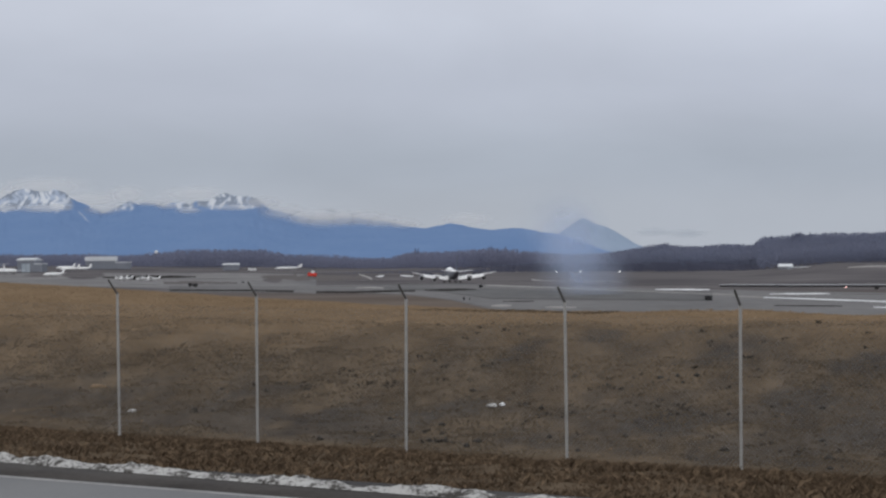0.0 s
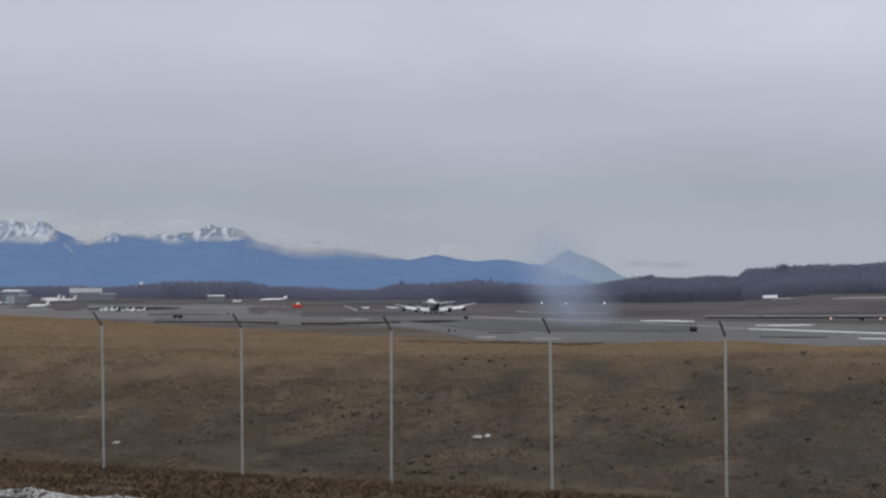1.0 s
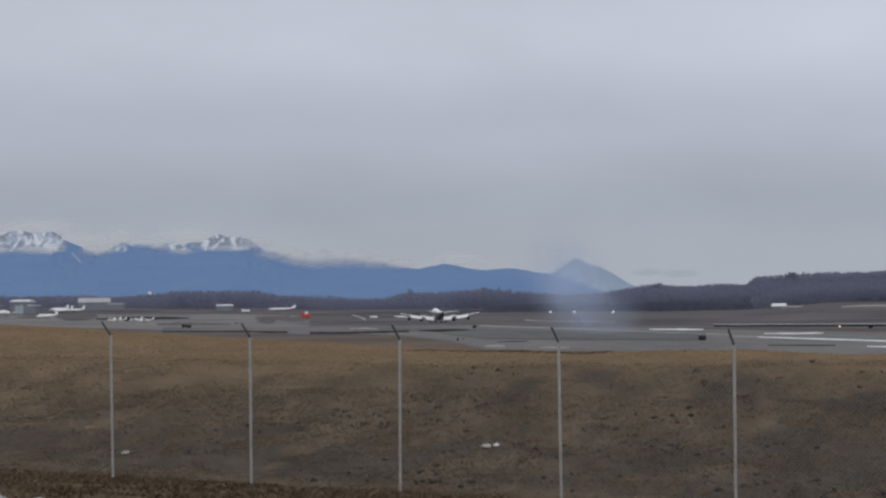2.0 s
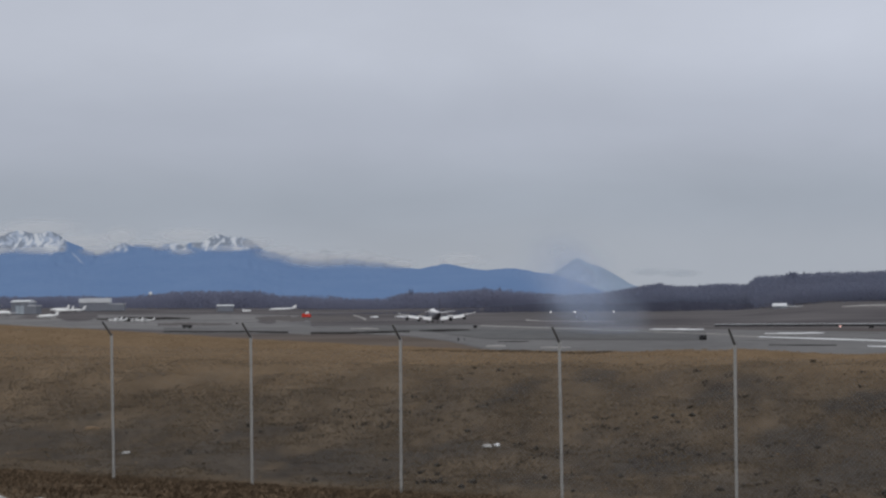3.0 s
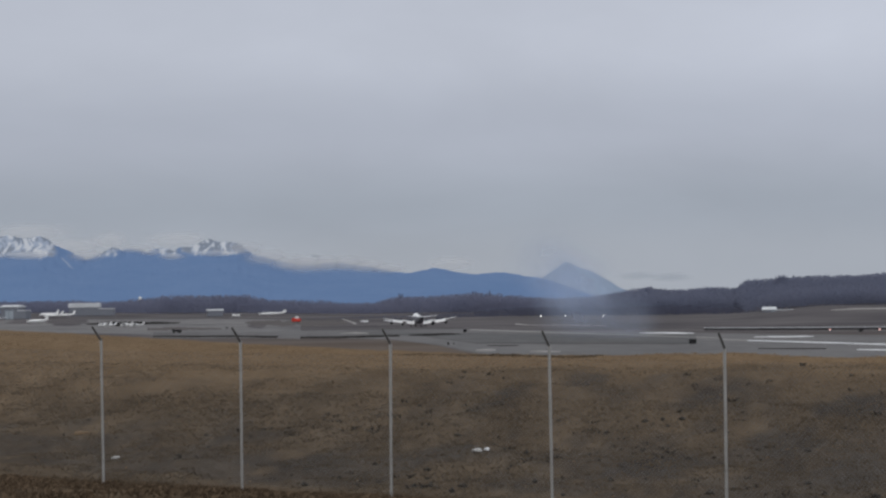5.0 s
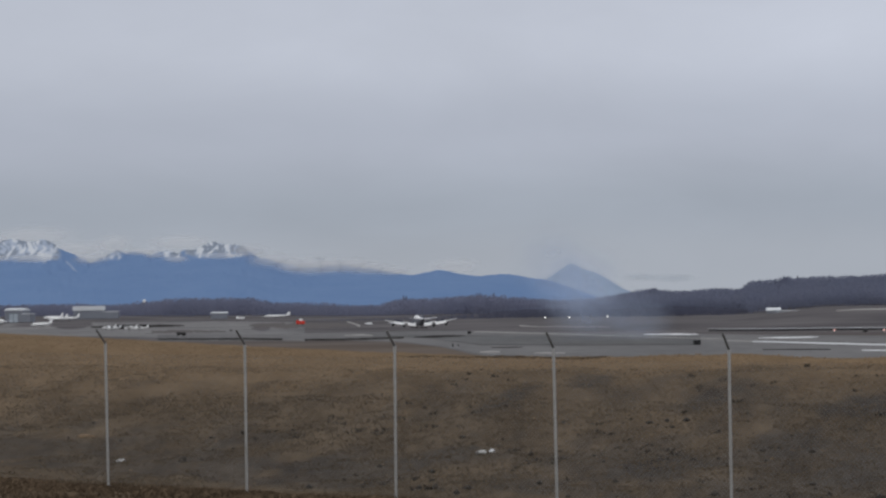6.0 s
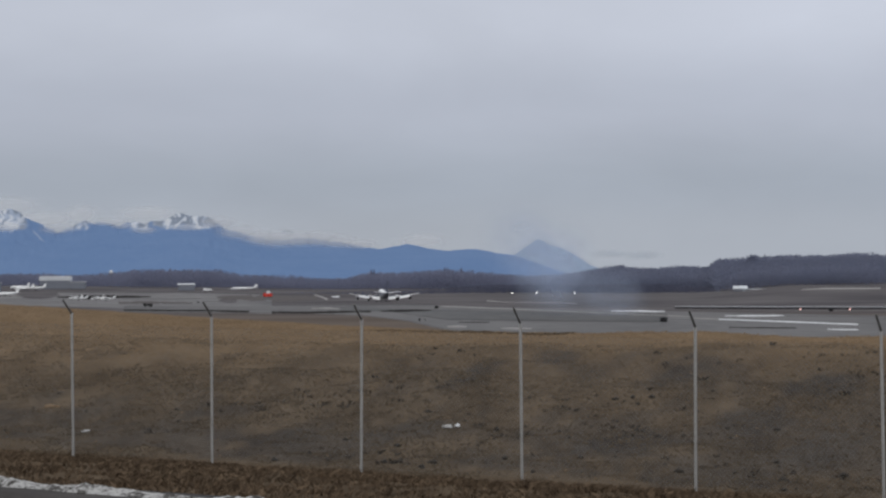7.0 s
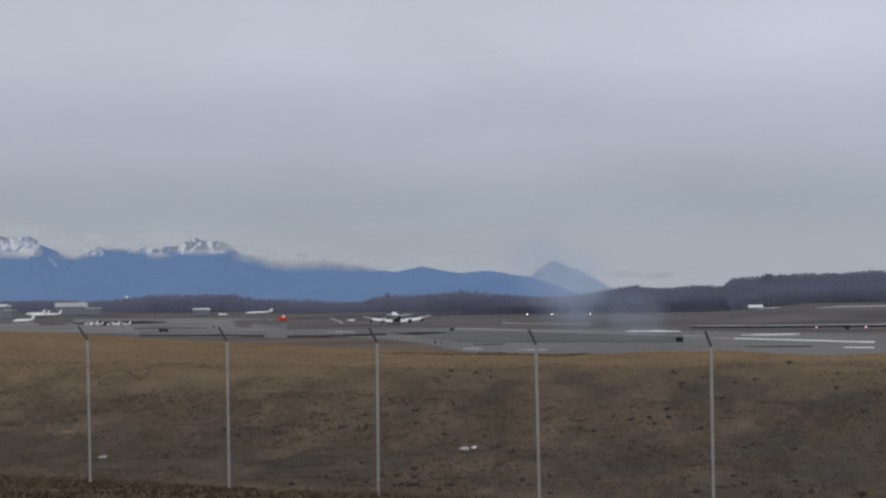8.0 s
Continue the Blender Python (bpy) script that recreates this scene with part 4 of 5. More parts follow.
CAPS = ((-0.27, -0.1725, 120, 1.0), (-0.157, -0.1435, 122, 0.9), (-0.1245, -0.1160, 119, 0.9), (-0.1145, -0.0850, 122, 1.0), (-0.0672, -0.0650, 97, 0.45), (-0.0445, -0.0432, 93, 0.35))
# the slope blue is forest colour with aerial haze baked in
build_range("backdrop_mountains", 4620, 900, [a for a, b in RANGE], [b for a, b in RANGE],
            # snow and rock tones are dulled bluish to carry the haze too
            mountain_material("blue_forested_slope", (0.134, 0.214, 0.376), (0.156, 0.238, 0.40), (0.57, 0.595, 0.635), (0.215, 0.245, 0.295)), CAPS, 31, "mountain range tinted haze blue, with snow on its summits", 1.0)
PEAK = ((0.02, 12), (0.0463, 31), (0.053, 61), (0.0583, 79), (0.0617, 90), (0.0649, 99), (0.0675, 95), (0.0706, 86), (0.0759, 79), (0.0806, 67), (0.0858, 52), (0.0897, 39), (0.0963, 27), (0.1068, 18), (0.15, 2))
# further off, so even more haze is put into its colour
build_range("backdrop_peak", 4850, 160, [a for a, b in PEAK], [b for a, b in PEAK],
            mountain_material("pale_blue_peak", (0.272, 0.338, 0.44), (0.296, 0.362, 0.46), (0.5, 0.53, 0.58), (0.3, 0.34, 0.4)), (), 51, "pointed peak tinted pale haze blue far behind the plain", 0.35)


def puff_mesh(name, mat):
    bm = bmesh.new()
    rings = [[bm.verts.new((r * math.cos(a), 0.12 * (r * r - 1), r * math.sin(a))) for a in [math.pi * k / 12 for k in range(24)]] for r in (0.08, 0.3, 0.55, 0.8, 1.0)]
    hub = bm.verts.new((0, -0.12, 0))
    for k in range(24):
        bm.faces.new((hub, rings[0][k], rings[0][(k + 1) % 24]))
    for p, q in zip(rings, rings[1:]):
        for k in range(24):
            bm.faces.new((p[k], p[(k + 1) % 24], q[(k + 1) % 24], q[k]))
    bmesh.ops.recalc_face_normals(bm, faces=bm.faces)
    me = bpy.data.meshes.new(name)
    bm.to_mesh(me)
    bm.free()
    me.materials.append(mat)
    me.polygons.foreach_set("use_smooth", [True] * len(me.polygons))
    return me


cloud_mesh = puff_mesh("low_cloud", M["cloud"])
bright_mesh = puff_mesh("low_cloud", M["bright_cloud"])
banks = [(-0.147, 160, 62, 30, 4800), (-0.205, 160, 110, 26, 4800), (-0.165, 150, 120, 26, 4800), (0.011, 96, 84, 24, 4790), (-0.185, 180, 150, 34, 4810), (-0.116, 160, 110, 26, 4805)]
# wisps lying over the crest, before the slope
banks += [(th, (np.interp(th, [a for a, b in RANGE], [b for a, b in RANGE]) + up) * 0.79, w, h, 3650)
          for th, up, w, h in ((-0.084, 2, 46, 16), (-0.074, 2, 56, 19), (-0.064, 1, 50, 18), (-0.056, 4, 60, 22), (-0.047, 0, 54, 19), (-0.037, 2, 60, 19), (-0.028, 1, 52, 16), (-0.018, 4, 46, 12),
                               (-0.158, 6, 44, 13), (-0.135, 2, 52, 10), (-0.128, -2, 30, 9), (-0.186, -36, 70, 11), (-0.205, -24, 50, 10), (-0.118, -12, 34, 9), (-0.098, -26, 50, 9))]
for th, zc, w, h, d in banks:
    ob = new("low_cloud", bright_mesh if d > 4700 else cloud_mesh)
    ob.matrix_basis = Matrix.Translation((th * d, d, EYE + zc)) @ Matrix.Diagonal((w, 60, h, 1))
    tagged(ob, "pale low cloud clinging to the mountain tops", "cloud", "low clouds", "stuff")


M["grey_cloud"] = vapour("grey_cloud", (0.50, 0.565, 0.62), 0.38, 1.2, 0.5)
grey_mesh = puff_mesh("grey_cloud", M["grey_cloud"])
for th, zc, w, h in ((0.098, 64, 62, 13), (0.113, 60, 70, 14), (-0.052, 118, 20, 7)):
    ob = new("grey_cloud", grey_mesh)
    ob.matrix_basis = Matrix.Translation((th * 4750, 4750, EYE + zc)) @ Matrix.Diagonal((w, 60, h, 1))
    tagged(ob, "thin grey wisp of cloud low over the horizon", "cloud", "low clouds", "stuff")


# ---------------------------------------------------------------- tyre smoke
def build_smoke():
    smoke = new("tyre_smoke")
    smoke.matrix_basis = pose(52, 826, height(52, 826))
    me = puff_mesh("puff", M["smoke"])
    rng = np.random.default_rng(8)
    for i in range(6):
        up = 6.0 + 4.3 * i
        p = new("puff", me)
        p.parent = smoke
        r = 19.5 + rng.uniform(-3, 3)
        p.matrix_basis = Matrix.Translation((rng.uniform(-6, 6) - 0.12 * up + 1, rng.uniform(-4, 4) + 1.5 * i - 5, up)) @ Matrix.Diagonal((r, 5, r * rng.uniform(0.74, 0.9), 1))
    for p in smoke.children:
        smoke_spread.append((p, p.location.copy()))
    return tagged(smoke, "thin bluish tyre smoke drifting over the runway", "smoke")


smoke_spread = []
smoke = build_smoke()


# ---------------------------------------------------------------- aircraft
def loft_fuselage(bm, stations, n=24):
    """stations: y, centre z, half width, half height."""
    tube(bm, [((0, y, z), (w, 0, 0), (0, 0, h)) for y, z, w, h in stations], n)


def blade(bm, sections, thick=0.11):
    """A wing, fin or flap: sections of (leading point, trailing point), with an aerofoil between."""
    loops = []
    for le, te in sections:
        le, te = Vector(le), Vector(te)
        chord = te - le
        span = Vector(sections[-1][0]) - Vector(sections[0][0])
        up = chord.cross(span).normalized()
        if up.z < 0 or (abs(up.z) < 0.3 and up.x < 0):
            up = -up
        pts = []
        for f, t in ((0, 0), (0.06, 0.35), (0.3, 0.5), (0.65, 0.33), (1, 0.02)):
            pts.append(le + chord * f + up * chord.length * thick * t)
        for f, t in ((1, -0.02), (0.65, -0.22), (0.3, -0.38), (0.06, -0.28)):
            pts.append(le + chord * f + up * chord.length * thick * t)
        loops.append([bm.verts.new(p) for p in pts])
    for a, b in zip(loops, loops[1:]):
        k = len(a)
        for i in range(k):
            bm.faces.new((a[i], a[(i + 1) % k], b[(i + 1) % k], b[i]))
    bm.faces.new(loops[0])
    bm.faces.new(loops[-1])


def split_fuselage(stations, z_cut, parent, n=28):
    """The upper shell and the belly shell, divided along a line at z_cut(y)."""
    for name, mat, keep_top, label in (("upper_fuselage", M["white"], True, "white painted crown"), ("lower_fuselage", M["grey"], False, "dark grey belly")):
        bm = bmesh.new()
        loft_fuselage(bm, stations, n)
        bmesh.ops.bisect_plane(bm, geom=bm.verts[:] + bm.edges[:] + bm.faces[:], plane_co=(0, 0, z_cut[0]), plane_no=(0, z_cut[1], 1), clear_inner=keep_top, clear_outer=not keep_top)
        part(name, bm, mat, parent, label, smooth=True)


def build_jumbo():
    """Four-engined wide-body airliner; nose towards +y, wheels on z = 0."""
    jet = new("jet_airliner")
    tagged(jet, "white four-engined wide-body jet airliner rolling away on the runway", "airplane")
    st = [(33.0, 4.6, 0.3, 0.3), (32.0, 4.8, 1.3, 1.5), (29.5, 5.3, 2.2, 2.9), (26, 5.8, 2.65, 3.8), (20, 6.0, 2.8, 4.1), (10, 5.85, 2.8, 3.9), (4, 5.45, 2.8, 3.35),
          (-10, 5.4, 2.8, 3.3), (-18, 5.9, 2.6, 2.9), (-26, 6.7, 1.9, 2.2), (-33, 7.5, 1.1, 1.2), (-36, 7.9, 0.35, 0.4)]
    split_fuselage(st, (8.15, 0.004), jet)
    for side in (-1, 1):
        bm = bmesh.new()
        blade(bm, [((side * 2.5, 13, 3.6), (side * 2.5, -3, 3.7)), ((side * 12, 4.5, 4.6), (side * 12, -4.2, 4.7)), ((side * 22, -3.5, 5.8), (side * 22, -9, 5.9)), ((side * 28.3, -9.2, 7.2), (side * 28.6, -12.6, 7.3))])
        wing = part("wing", bm, M["white"], jet)
        for x0, x1, y0, y1, z0, z1, d in ((3.4, 9.5, -3.2, -4.0, 3.7, 4.3, 2.0), (12.6, 20.5, -4.5, -8.4, 4.6, 5.6, 1.7)):
            bm = bmesh.new()
            blade(bm, [((side * x0, y0 + 0.4, z0), (side * x0, y0 - 2.6, z0 - d)), ((side * x1, y1 + 0.4, z1), (side * x1, y1 - 2.0, z1 - d * 0.8))], 0.1)
            part("flap", bm, M["white"], wing)
        for x0, x1, y0, y1, z0, z1 in ((4.5, 9.0, -1.4, -2.0, 4.3, 4.9), (13.0, 19.5, -2.6, -5.6, 5.1, 6.0)):
            bm = bmesh.new()
            blade(bm, [((side * x0, y0, z0), (side * x0, y0 - 1.1, z0 + 1.1)), ((side * x1, y1, z1), (side * x1, y1 - 0.9, z1 + 0.95))], 0.06)
            part("spoiler", bm, M["navy"], wing, "raised dark spoiler")
        for ex, ey, ez in ((11.9, 5.0, 2.2), (21.2, -2.2, 3.3)):
            bm = bmesh.new()
            tube(bm, [((side * ex, y, ez), (r, 0, 0), (0, 0, r)) for y, r in ((ey + 3.4, 1.15), (ey + 3.2, 1.32), (ey + 1.5, 1.42), (ey - 0.8, 1.28), (ey - 1.2, 1.2))], 20)
            nac = part("engine_nacelle", bm, M["metal"], jet, smooth=True)
            bm = bmesh.new()
            tube(bm, [((side * ex, y, ez), (r, 0, 0), (0, 0, r)) for y, r in ((ey - 1.15, 1.16), (ey - 1.25, 1.1), (ey - 2.6, 0.72), (ey - 2.8, 0.6), (ey - 3.6, 0.15))], 18)
            part("exhaust_nozzle", bm, M["black"], nac, "dark exhaust nozzle")
            bm = bmesh.new()
            blade(bm, [((side * ex, ey + 1.5, ez + 1.2), (side * ex, ey - 3.4, ez + 0.9)), ((side * ex, ey + 0.4, ez + 2.1), (side * ex, ey - 4.2, ez + 2.1))], 0.09)
            part("pylon", bm, M["white"], nac)
        bm = bmesh.new()
        blade(bm, [((side * 1.2, -25.5, 7.9), (side * 1.2, -33.5, 7.9)), ((side * 11, -33, 9.1), (side * 11, -35.8, 9.1))], 0.09)
        part("tailplane", bm, M["white"], jet)
    bm = bmesh.new()
    blade(bm, [((0, -21.5, 8.6), (0, -34, 8.6)), ((0, -33, 18.6), (0, -37.2, 18.6))], 0.07)
    part("tail_fin", bm, M["navy"], jet, "dark blue-grey tail fin")

    def bogie(x, y, rows):
        bm = bmesh.new()
        rod(bm, (x, y, 0.7), (x, y, 3.2), 0.17, 10)
        rod(bm, (x, y - 0.9 * (rows > 1), 0.66), (x, y + 0.9 * (rows > 1) + 0.01, 0.66), 0.12, 8)
        rod(bm, (x, y, 1.3), (x, y + 1.2, 3.0), 0.1, 8)
        leg = part("landing_gear", bm, M["metal"], jet)
        for r in range(rows):
            for sx in (-0.55, 0.55):
                bm = bmesh.new()
                cy = y + (r - (rows - 1) / 2) * 1.45
                tube(bm, [((x + sx + o, cy, 0.62), (0, q, 0), (0, 0, q)) for o, q in ((-0.22, 0.45), (-0.2, 0.58), (-0.1, 0.62), (0.1, 0.62), (0.2, 0.58), (0.22, 0.45))], 18)
                part("wheel", bm, M["tyre"], leg)

    for x, y in ((-5.5, 1.5), (5.5, 1.5), (-1.9, -1.5), (1.9, -1.5)):
        bogie(x, y, 2)
    bogie(0.0, 25.0, 1)
    return jet


jet = build_jumbo()


def build_small_plane(t_tail, label, length=1.0, size=1.0):
    """Twin-engined commuter plane, nose towards +y."""
    pl = new("parked_plane")
    tagged(pl, label, "airplane", "parked planes")
    L = length
    bm = bmesh.new()
    loft_fuselage(bm, [(9.0 * L, 2.0, 0.1, 0.1), (8.2 * L, 2.05, 0.55, 0.55), (6.4 * L, 2.3, 1.05, 1.15), (0, 2.4, 1.1, 1.25), (-4 * L, 2.5, 1.05, 1.1), (-7 * L, 2.9, 0.6, 0.6), (-9 * L, 3.2, 0.12, 0.15)], 16)
    body = part("fuselage", bm, M["white"], pl, smooth=True)
    for side in (-1, 1):
        bm = bmesh.new()
        blade(bm, [((side * 0.8, 1.8, 1.7), (side * 0.8, -1.2, 1.7)), ((side * 8.6, 0.6, 2.4), (side * 8.6, -0.8, 2.4))], 0.13)
        part("wing", bm, M["white"], pl)
        bm = bmesh.new()
        tube(bm, [((side * 2.9, y, 2.05), (r, 0, 0), (0, 0, r)) for y, r in ((3.6, 0.15), (3.3, 0.42), (1.5, 0.55), (-1.2, 0.4), (-2.2, 0.15))], 12)
        part("engine_nacelle", bm, M["white"], pl, smooth=True)
        bm = bmesh.new()
        z = 6.4 if t_tail else 3.3
        blade(bm, [((side * 0.1, -7.4 * L, z), (side * 0.1, -9.2 * L, z)), ((side * 3.4, -8.2 * L, z + 0.1), (side * 3.4, -9.3 * L, z + 0.1))], 0.1)
        part("tailplane", bm, M["white"], pl)
        bm = bmesh.new()
        rod(bm, (side * 2.9, 0, 0.35), (side * 2.9, 0, 1.8), 0.09, 8)
        leg = part("landing_gear", bm, M["metal"], pl)
        bm = bmesh.new()
        tube(bm, [((side * 2.9 + o, 0, 0.38), (0, q, 0), (0, 0, q)) for o, q in ((-0.14, 0.3), (-0.1, 0.38), (0.1, 0.38), (0.14, 0.3))], 14)
        part("wheel", bm, M["tyre"], leg)
    bm = bmesh.new()
    blade(bm, [((0, -6.0 * L, 3.1), (0, -8.9 * L, 3.1)), ((0, -8.0 * L, 6.5), (0, -9.5 * L, 6.5))], 0.09)
    part("tail_fin", bm, M["white"], pl)
    bm = bmesh.new()
    box(bm, 1.5, 0.7, 0.5, pose(0, 7.0 * L, 2.55), 0.12)
    part("windscreen", bm, M["glass"], body, "dark cockpit glazing")
    bm = bmesh.new()
    rod(bm, (0, 6.6 * L, 0.35), (0, 6.6 * L, 1.5), 0.08, 8)
    leg = part("landing_gear", bm, M["metal"], pl)
    bm = bmesh.new()
    tube(bm, [((o, 6.6 * L, 0.35), (0, q, 0), (0, 0, q)) for o, q in ((-0.12, 0.26), (-0.08, 0.35), (0.08, 0.35), (0.12, 0.26))], 12)
    part("wheel", bm, M["tyre"], leg)
    for o in pl.children_recursive:
        o.data.transform(Matrix.Scale(size, 4))
    return pl


low_tail = build_small_plane(False, "small white twin-engined plane parked on the apron", 1.0, 1.2)
low_tail.matrix_basis = on_ground(-423, 2405, 97)
t_tail = build_small_plane(True, "white commuter plane with a high tail parked on the apron", 1.25, 1.7)
t_tail.matrix_basis = on_ground(-452, 2183, -80)
for x, y, turn in ((-361, 1990, 75), (-396, 2351, 100)):
    copy_thing(low_tail, on_ground(x, y, turn))
copy_thing(t_tail, on_ground(-437, 2165, -150))
copy_thing(t_tail, on_ground(-462, 2120, 160))
copy_thing(low_tail, on_ground(-405, 2330, 85))


def build_light_plane():
    """High-wing single-engined plane, nose towards +y."""
    pl = new("light_plane")
    tagged(pl, "small white high-wing propeller plane parked on the taxiway", "airplane", "light planes")
    bm = bmesh.new()
    loft_fuselage(bm, [(3.6, 1.25, 0.12, 0.12), (3.4, 1.25, 0.42, 0.4), (2.2, 1.3, 0.55, 0.55), (1.2, 1.5, 0.6, 0.8), (-0.6, 1.55, 0.6, 0.8), (-2.0, 1.5, 0.42, 0.5), (-5.0, 1.75, 0.1, 0.16)], 14)
    body = part("fuselage", bm, M["white"], pl, smooth=True)
    bm = bmesh.new()
    box(bm, 1.24, 1.5, 0.42, pose(0, 0.35, 1.68), 0.08)
    part("cabin_glazing", bm, M["glass"], body, "dark cabin glazing")
    for side in (-1, 1):
        bm = bmesh.new()
        blade(bm, [((side * 0.02, 1.2, 2.35), (side * 0.02, -0.5, 2.33)), ((side * 5.6, 1.0, 2.5), (side * 5.6, -0.2, 2.5))], 0.13)
        part("wing", bm, M["white"], pl)
        bm = bmesh.new()
        rod(bm, (side * 0.55, 0.5, 0.95), (side * 2.6, 0.5, 2.36), 0.05, 6)
        part("wing_strut", bm, M["metal"], pl)
        bm = bmesh.new()
        blade(bm, [((side * 0.05, -4.2, 1.8), (side * 0.05, -5.2, 1.8)), ((side * 1.7, -4.5, 1.85), (side * 1.7, -5.2, 1.85))], 0.1)
        part("tailplane", bm, M["white"], pl)
        bm = bmesh.new()
        rod(bm, (side * 0.4, 0.3, 0.95), (side * 1.1, 0.3, 0.3), 0.06, 6)
        leg = part("landing_gear", bm, M["metal"], pl)
        bm = bmesh.new()
        tube(bm, [((side * 1.15 + o, 0.3, 0.25), (0, q, 0), (0, 0, q)) for o, q in ((-0.09, 0.18), (-0.05, 0.25), (0.05, 0.25), (0.09, 0.18))], 12)
        part("wheel", bm, M["tyre"], leg)
    bm = bmesh.new()
    blade(bm, [((0, -3.7, 1.8), (0, -5.2, 1.8)), ((0, -4.7, 3.1), (0, -5.5, 3.1))], 0.08)
    part("tail_fin", bm, M["white"], pl)
    bm = bmesh.new()
    rod(bm, (0, 3.66, 0.35), (0, 3.66, 2.15), 0.05, 6)
    part("propeller", bm, M["black"], pl, "dark propeller")
    return pl


light_plane = build_light_plane()
for o in light_plane.children_recursive:
    o.data.transform(Matrix.Scale(1.35, 4))
light_plane.matrix_basis = on_ground(-266.6, 1770, 78)
for x, y, turn in ((-254.7, 1740, 102), (-243.8, 1760, 70), (-232.1, 1735, 95)):
    copy_thing(light_plane, on_ground(x - 1.5, y - 15, turn))
build_small_plane(False, "long white airliner parked before the woods", 1.6, 1.1).matrix_basis = on_ground(-0.0722 * 2500, 2500, 93)


# ---------------------------------------------------------------- buildings
def build_hall(label, w, d, h, wall, roof, rise, bays, door_bays=(), annex=None, edge=0.5):
    """Long hall: panelled walls with real joints, a pitched roof with eaves, big doors and a window band."""
    hall = new("hangar")
    tagged(hall, label, "building")
    bm = bmesh.new()
    box(bm, w, d, h, None, 0.06)
    part("wall", bm, wall, hall)
    bm = bmesh.new()
    e = 0.6
    pts = [(-w / 2 - e, -d / 2 - e, h + 0.003), (w / 2 + e, -d / 2 - e, h + 0.003), (w / 2 + e, d / 2 + e, h + 0.003), (-w / 2 - e, d / 2 + e, h + 0.003)]
    lo = [bm.verts.new(p) for p in pts]
    hi = [bm.verts.new((p[0], p[1], h + edge)) for p in pts]
    ridge = [bm.verts.new((-w / 2 - e, 0, h + edge + rise)), bm.verts.new((w / 2 + e, 0, h + edge + rise))]
    bm.faces.new(lo)
    for i in range(4):
        bm.faces.new((lo[i], lo[(i + 1) % 4], hi[(i + 1) % 4], hi[i]))
    bm.faces.new((hi[0], hi[1], ridge[1], ridge[0]))
    bm.faces.new((hi[2], hi[3], ridge[0], ridge[1]))
    bm.faces.new((hi[1], hi[2], ridge[1]))
    bm.faces.new((hi[3], hi[0], ridge[0]))
    part("roof", bm, roof, hall, "pale sheet-metal roof")
    for i in range(bays):
        bm = bmesh.new()
        bw = w / bays
        x = -w / 2 + bw * (i + 0.5)
        if i in door_bays:
            box(bm, bw * 0.86, 0.25, h * 0.72, pose(x, -d / 2 - 0.1, 0), 0.04)
            part("hangar_door", bm, M["hangar_wall"] if wall is M["cladding"] else M["glass"], hall, "large hangar door")
        else:
            box(bm, bw * 0.94, 0.2, h * 0.9, pose(x, -d / 2 - 0.05, 0.3), 0.04)
            part("wall_panel", bm, wall, hall)
    if annex:
        aw, ah, ax = annex
        bm = bmesh.new()
        box(bm, aw, d * 0.7, ah, pose(ax, -d * 0.2, 0), 0.06)
        an = part("annex", bm, M["cladding"], hall, "lower blue-grey annex")
        bm = bmesh.new()
        box(bm, aw + 0.8, d * 0.7 + 0.8, 0.9, pose(ax, -d * 0.2, ah + 0.003), 0.06)
        part("annex_roof", bm, M["hangar"], an, "pale flat roof edge")
    return hall


build_hall("pale blue-grey flat-roofed hangar with a white roof edge and lower annex", 34, 24, 9.6, M["cladding"], M["hangar"], 0.4, 6, (), (17, 7.5, 25.5), 4.6).matrix_basis = on_ground(-391.5, 2460, 4)
build_hall("grey hangar with a pale roof edge beside parked planes", 20, 20, 12.5, M["cladding"], M["hangar"], 1.6, 4, (1, 2), (9, 8.5, 14.6), 1.0).matrix_basis = on_ground(-441, 2290, -12)
build_hall("small grey shed with a pale roof before the woods", 18, 14, 6.5, M["cladding"], M["hangar"], 1.2, 4).matrix_basis = on_ground(-244, 2470, 10)
build_hall("low white hall at the foot of the wooded hill", 13, 12, 2.2, M["cladding"], M["hangar"], 2.6, 3, (2,), (20, 1.5, 16)).matrix_basis = on_ground(338, 2121, -12)


def build_radome():
    dome = new("radome")
    tagged(dome, "white radar dome on a short tower above the trees", "radome")
    bm = bmesh.new()
    box(bm, 2.2, 2.2, 17, None, 0.1)
    part("tower", bm, M["cladding"], dome)
    bm = bmesh.new()
    bmesh.ops.create_icosphere(bm, subdivisions=2, radius=2.3, matrix=Matrix.Translation((0, 0, 18.6)))
    part("dome", bm, M["white"], dome)
    dome.matrix_basis = on_ground(-0.1335 * 2780, 2780)


build_radome()


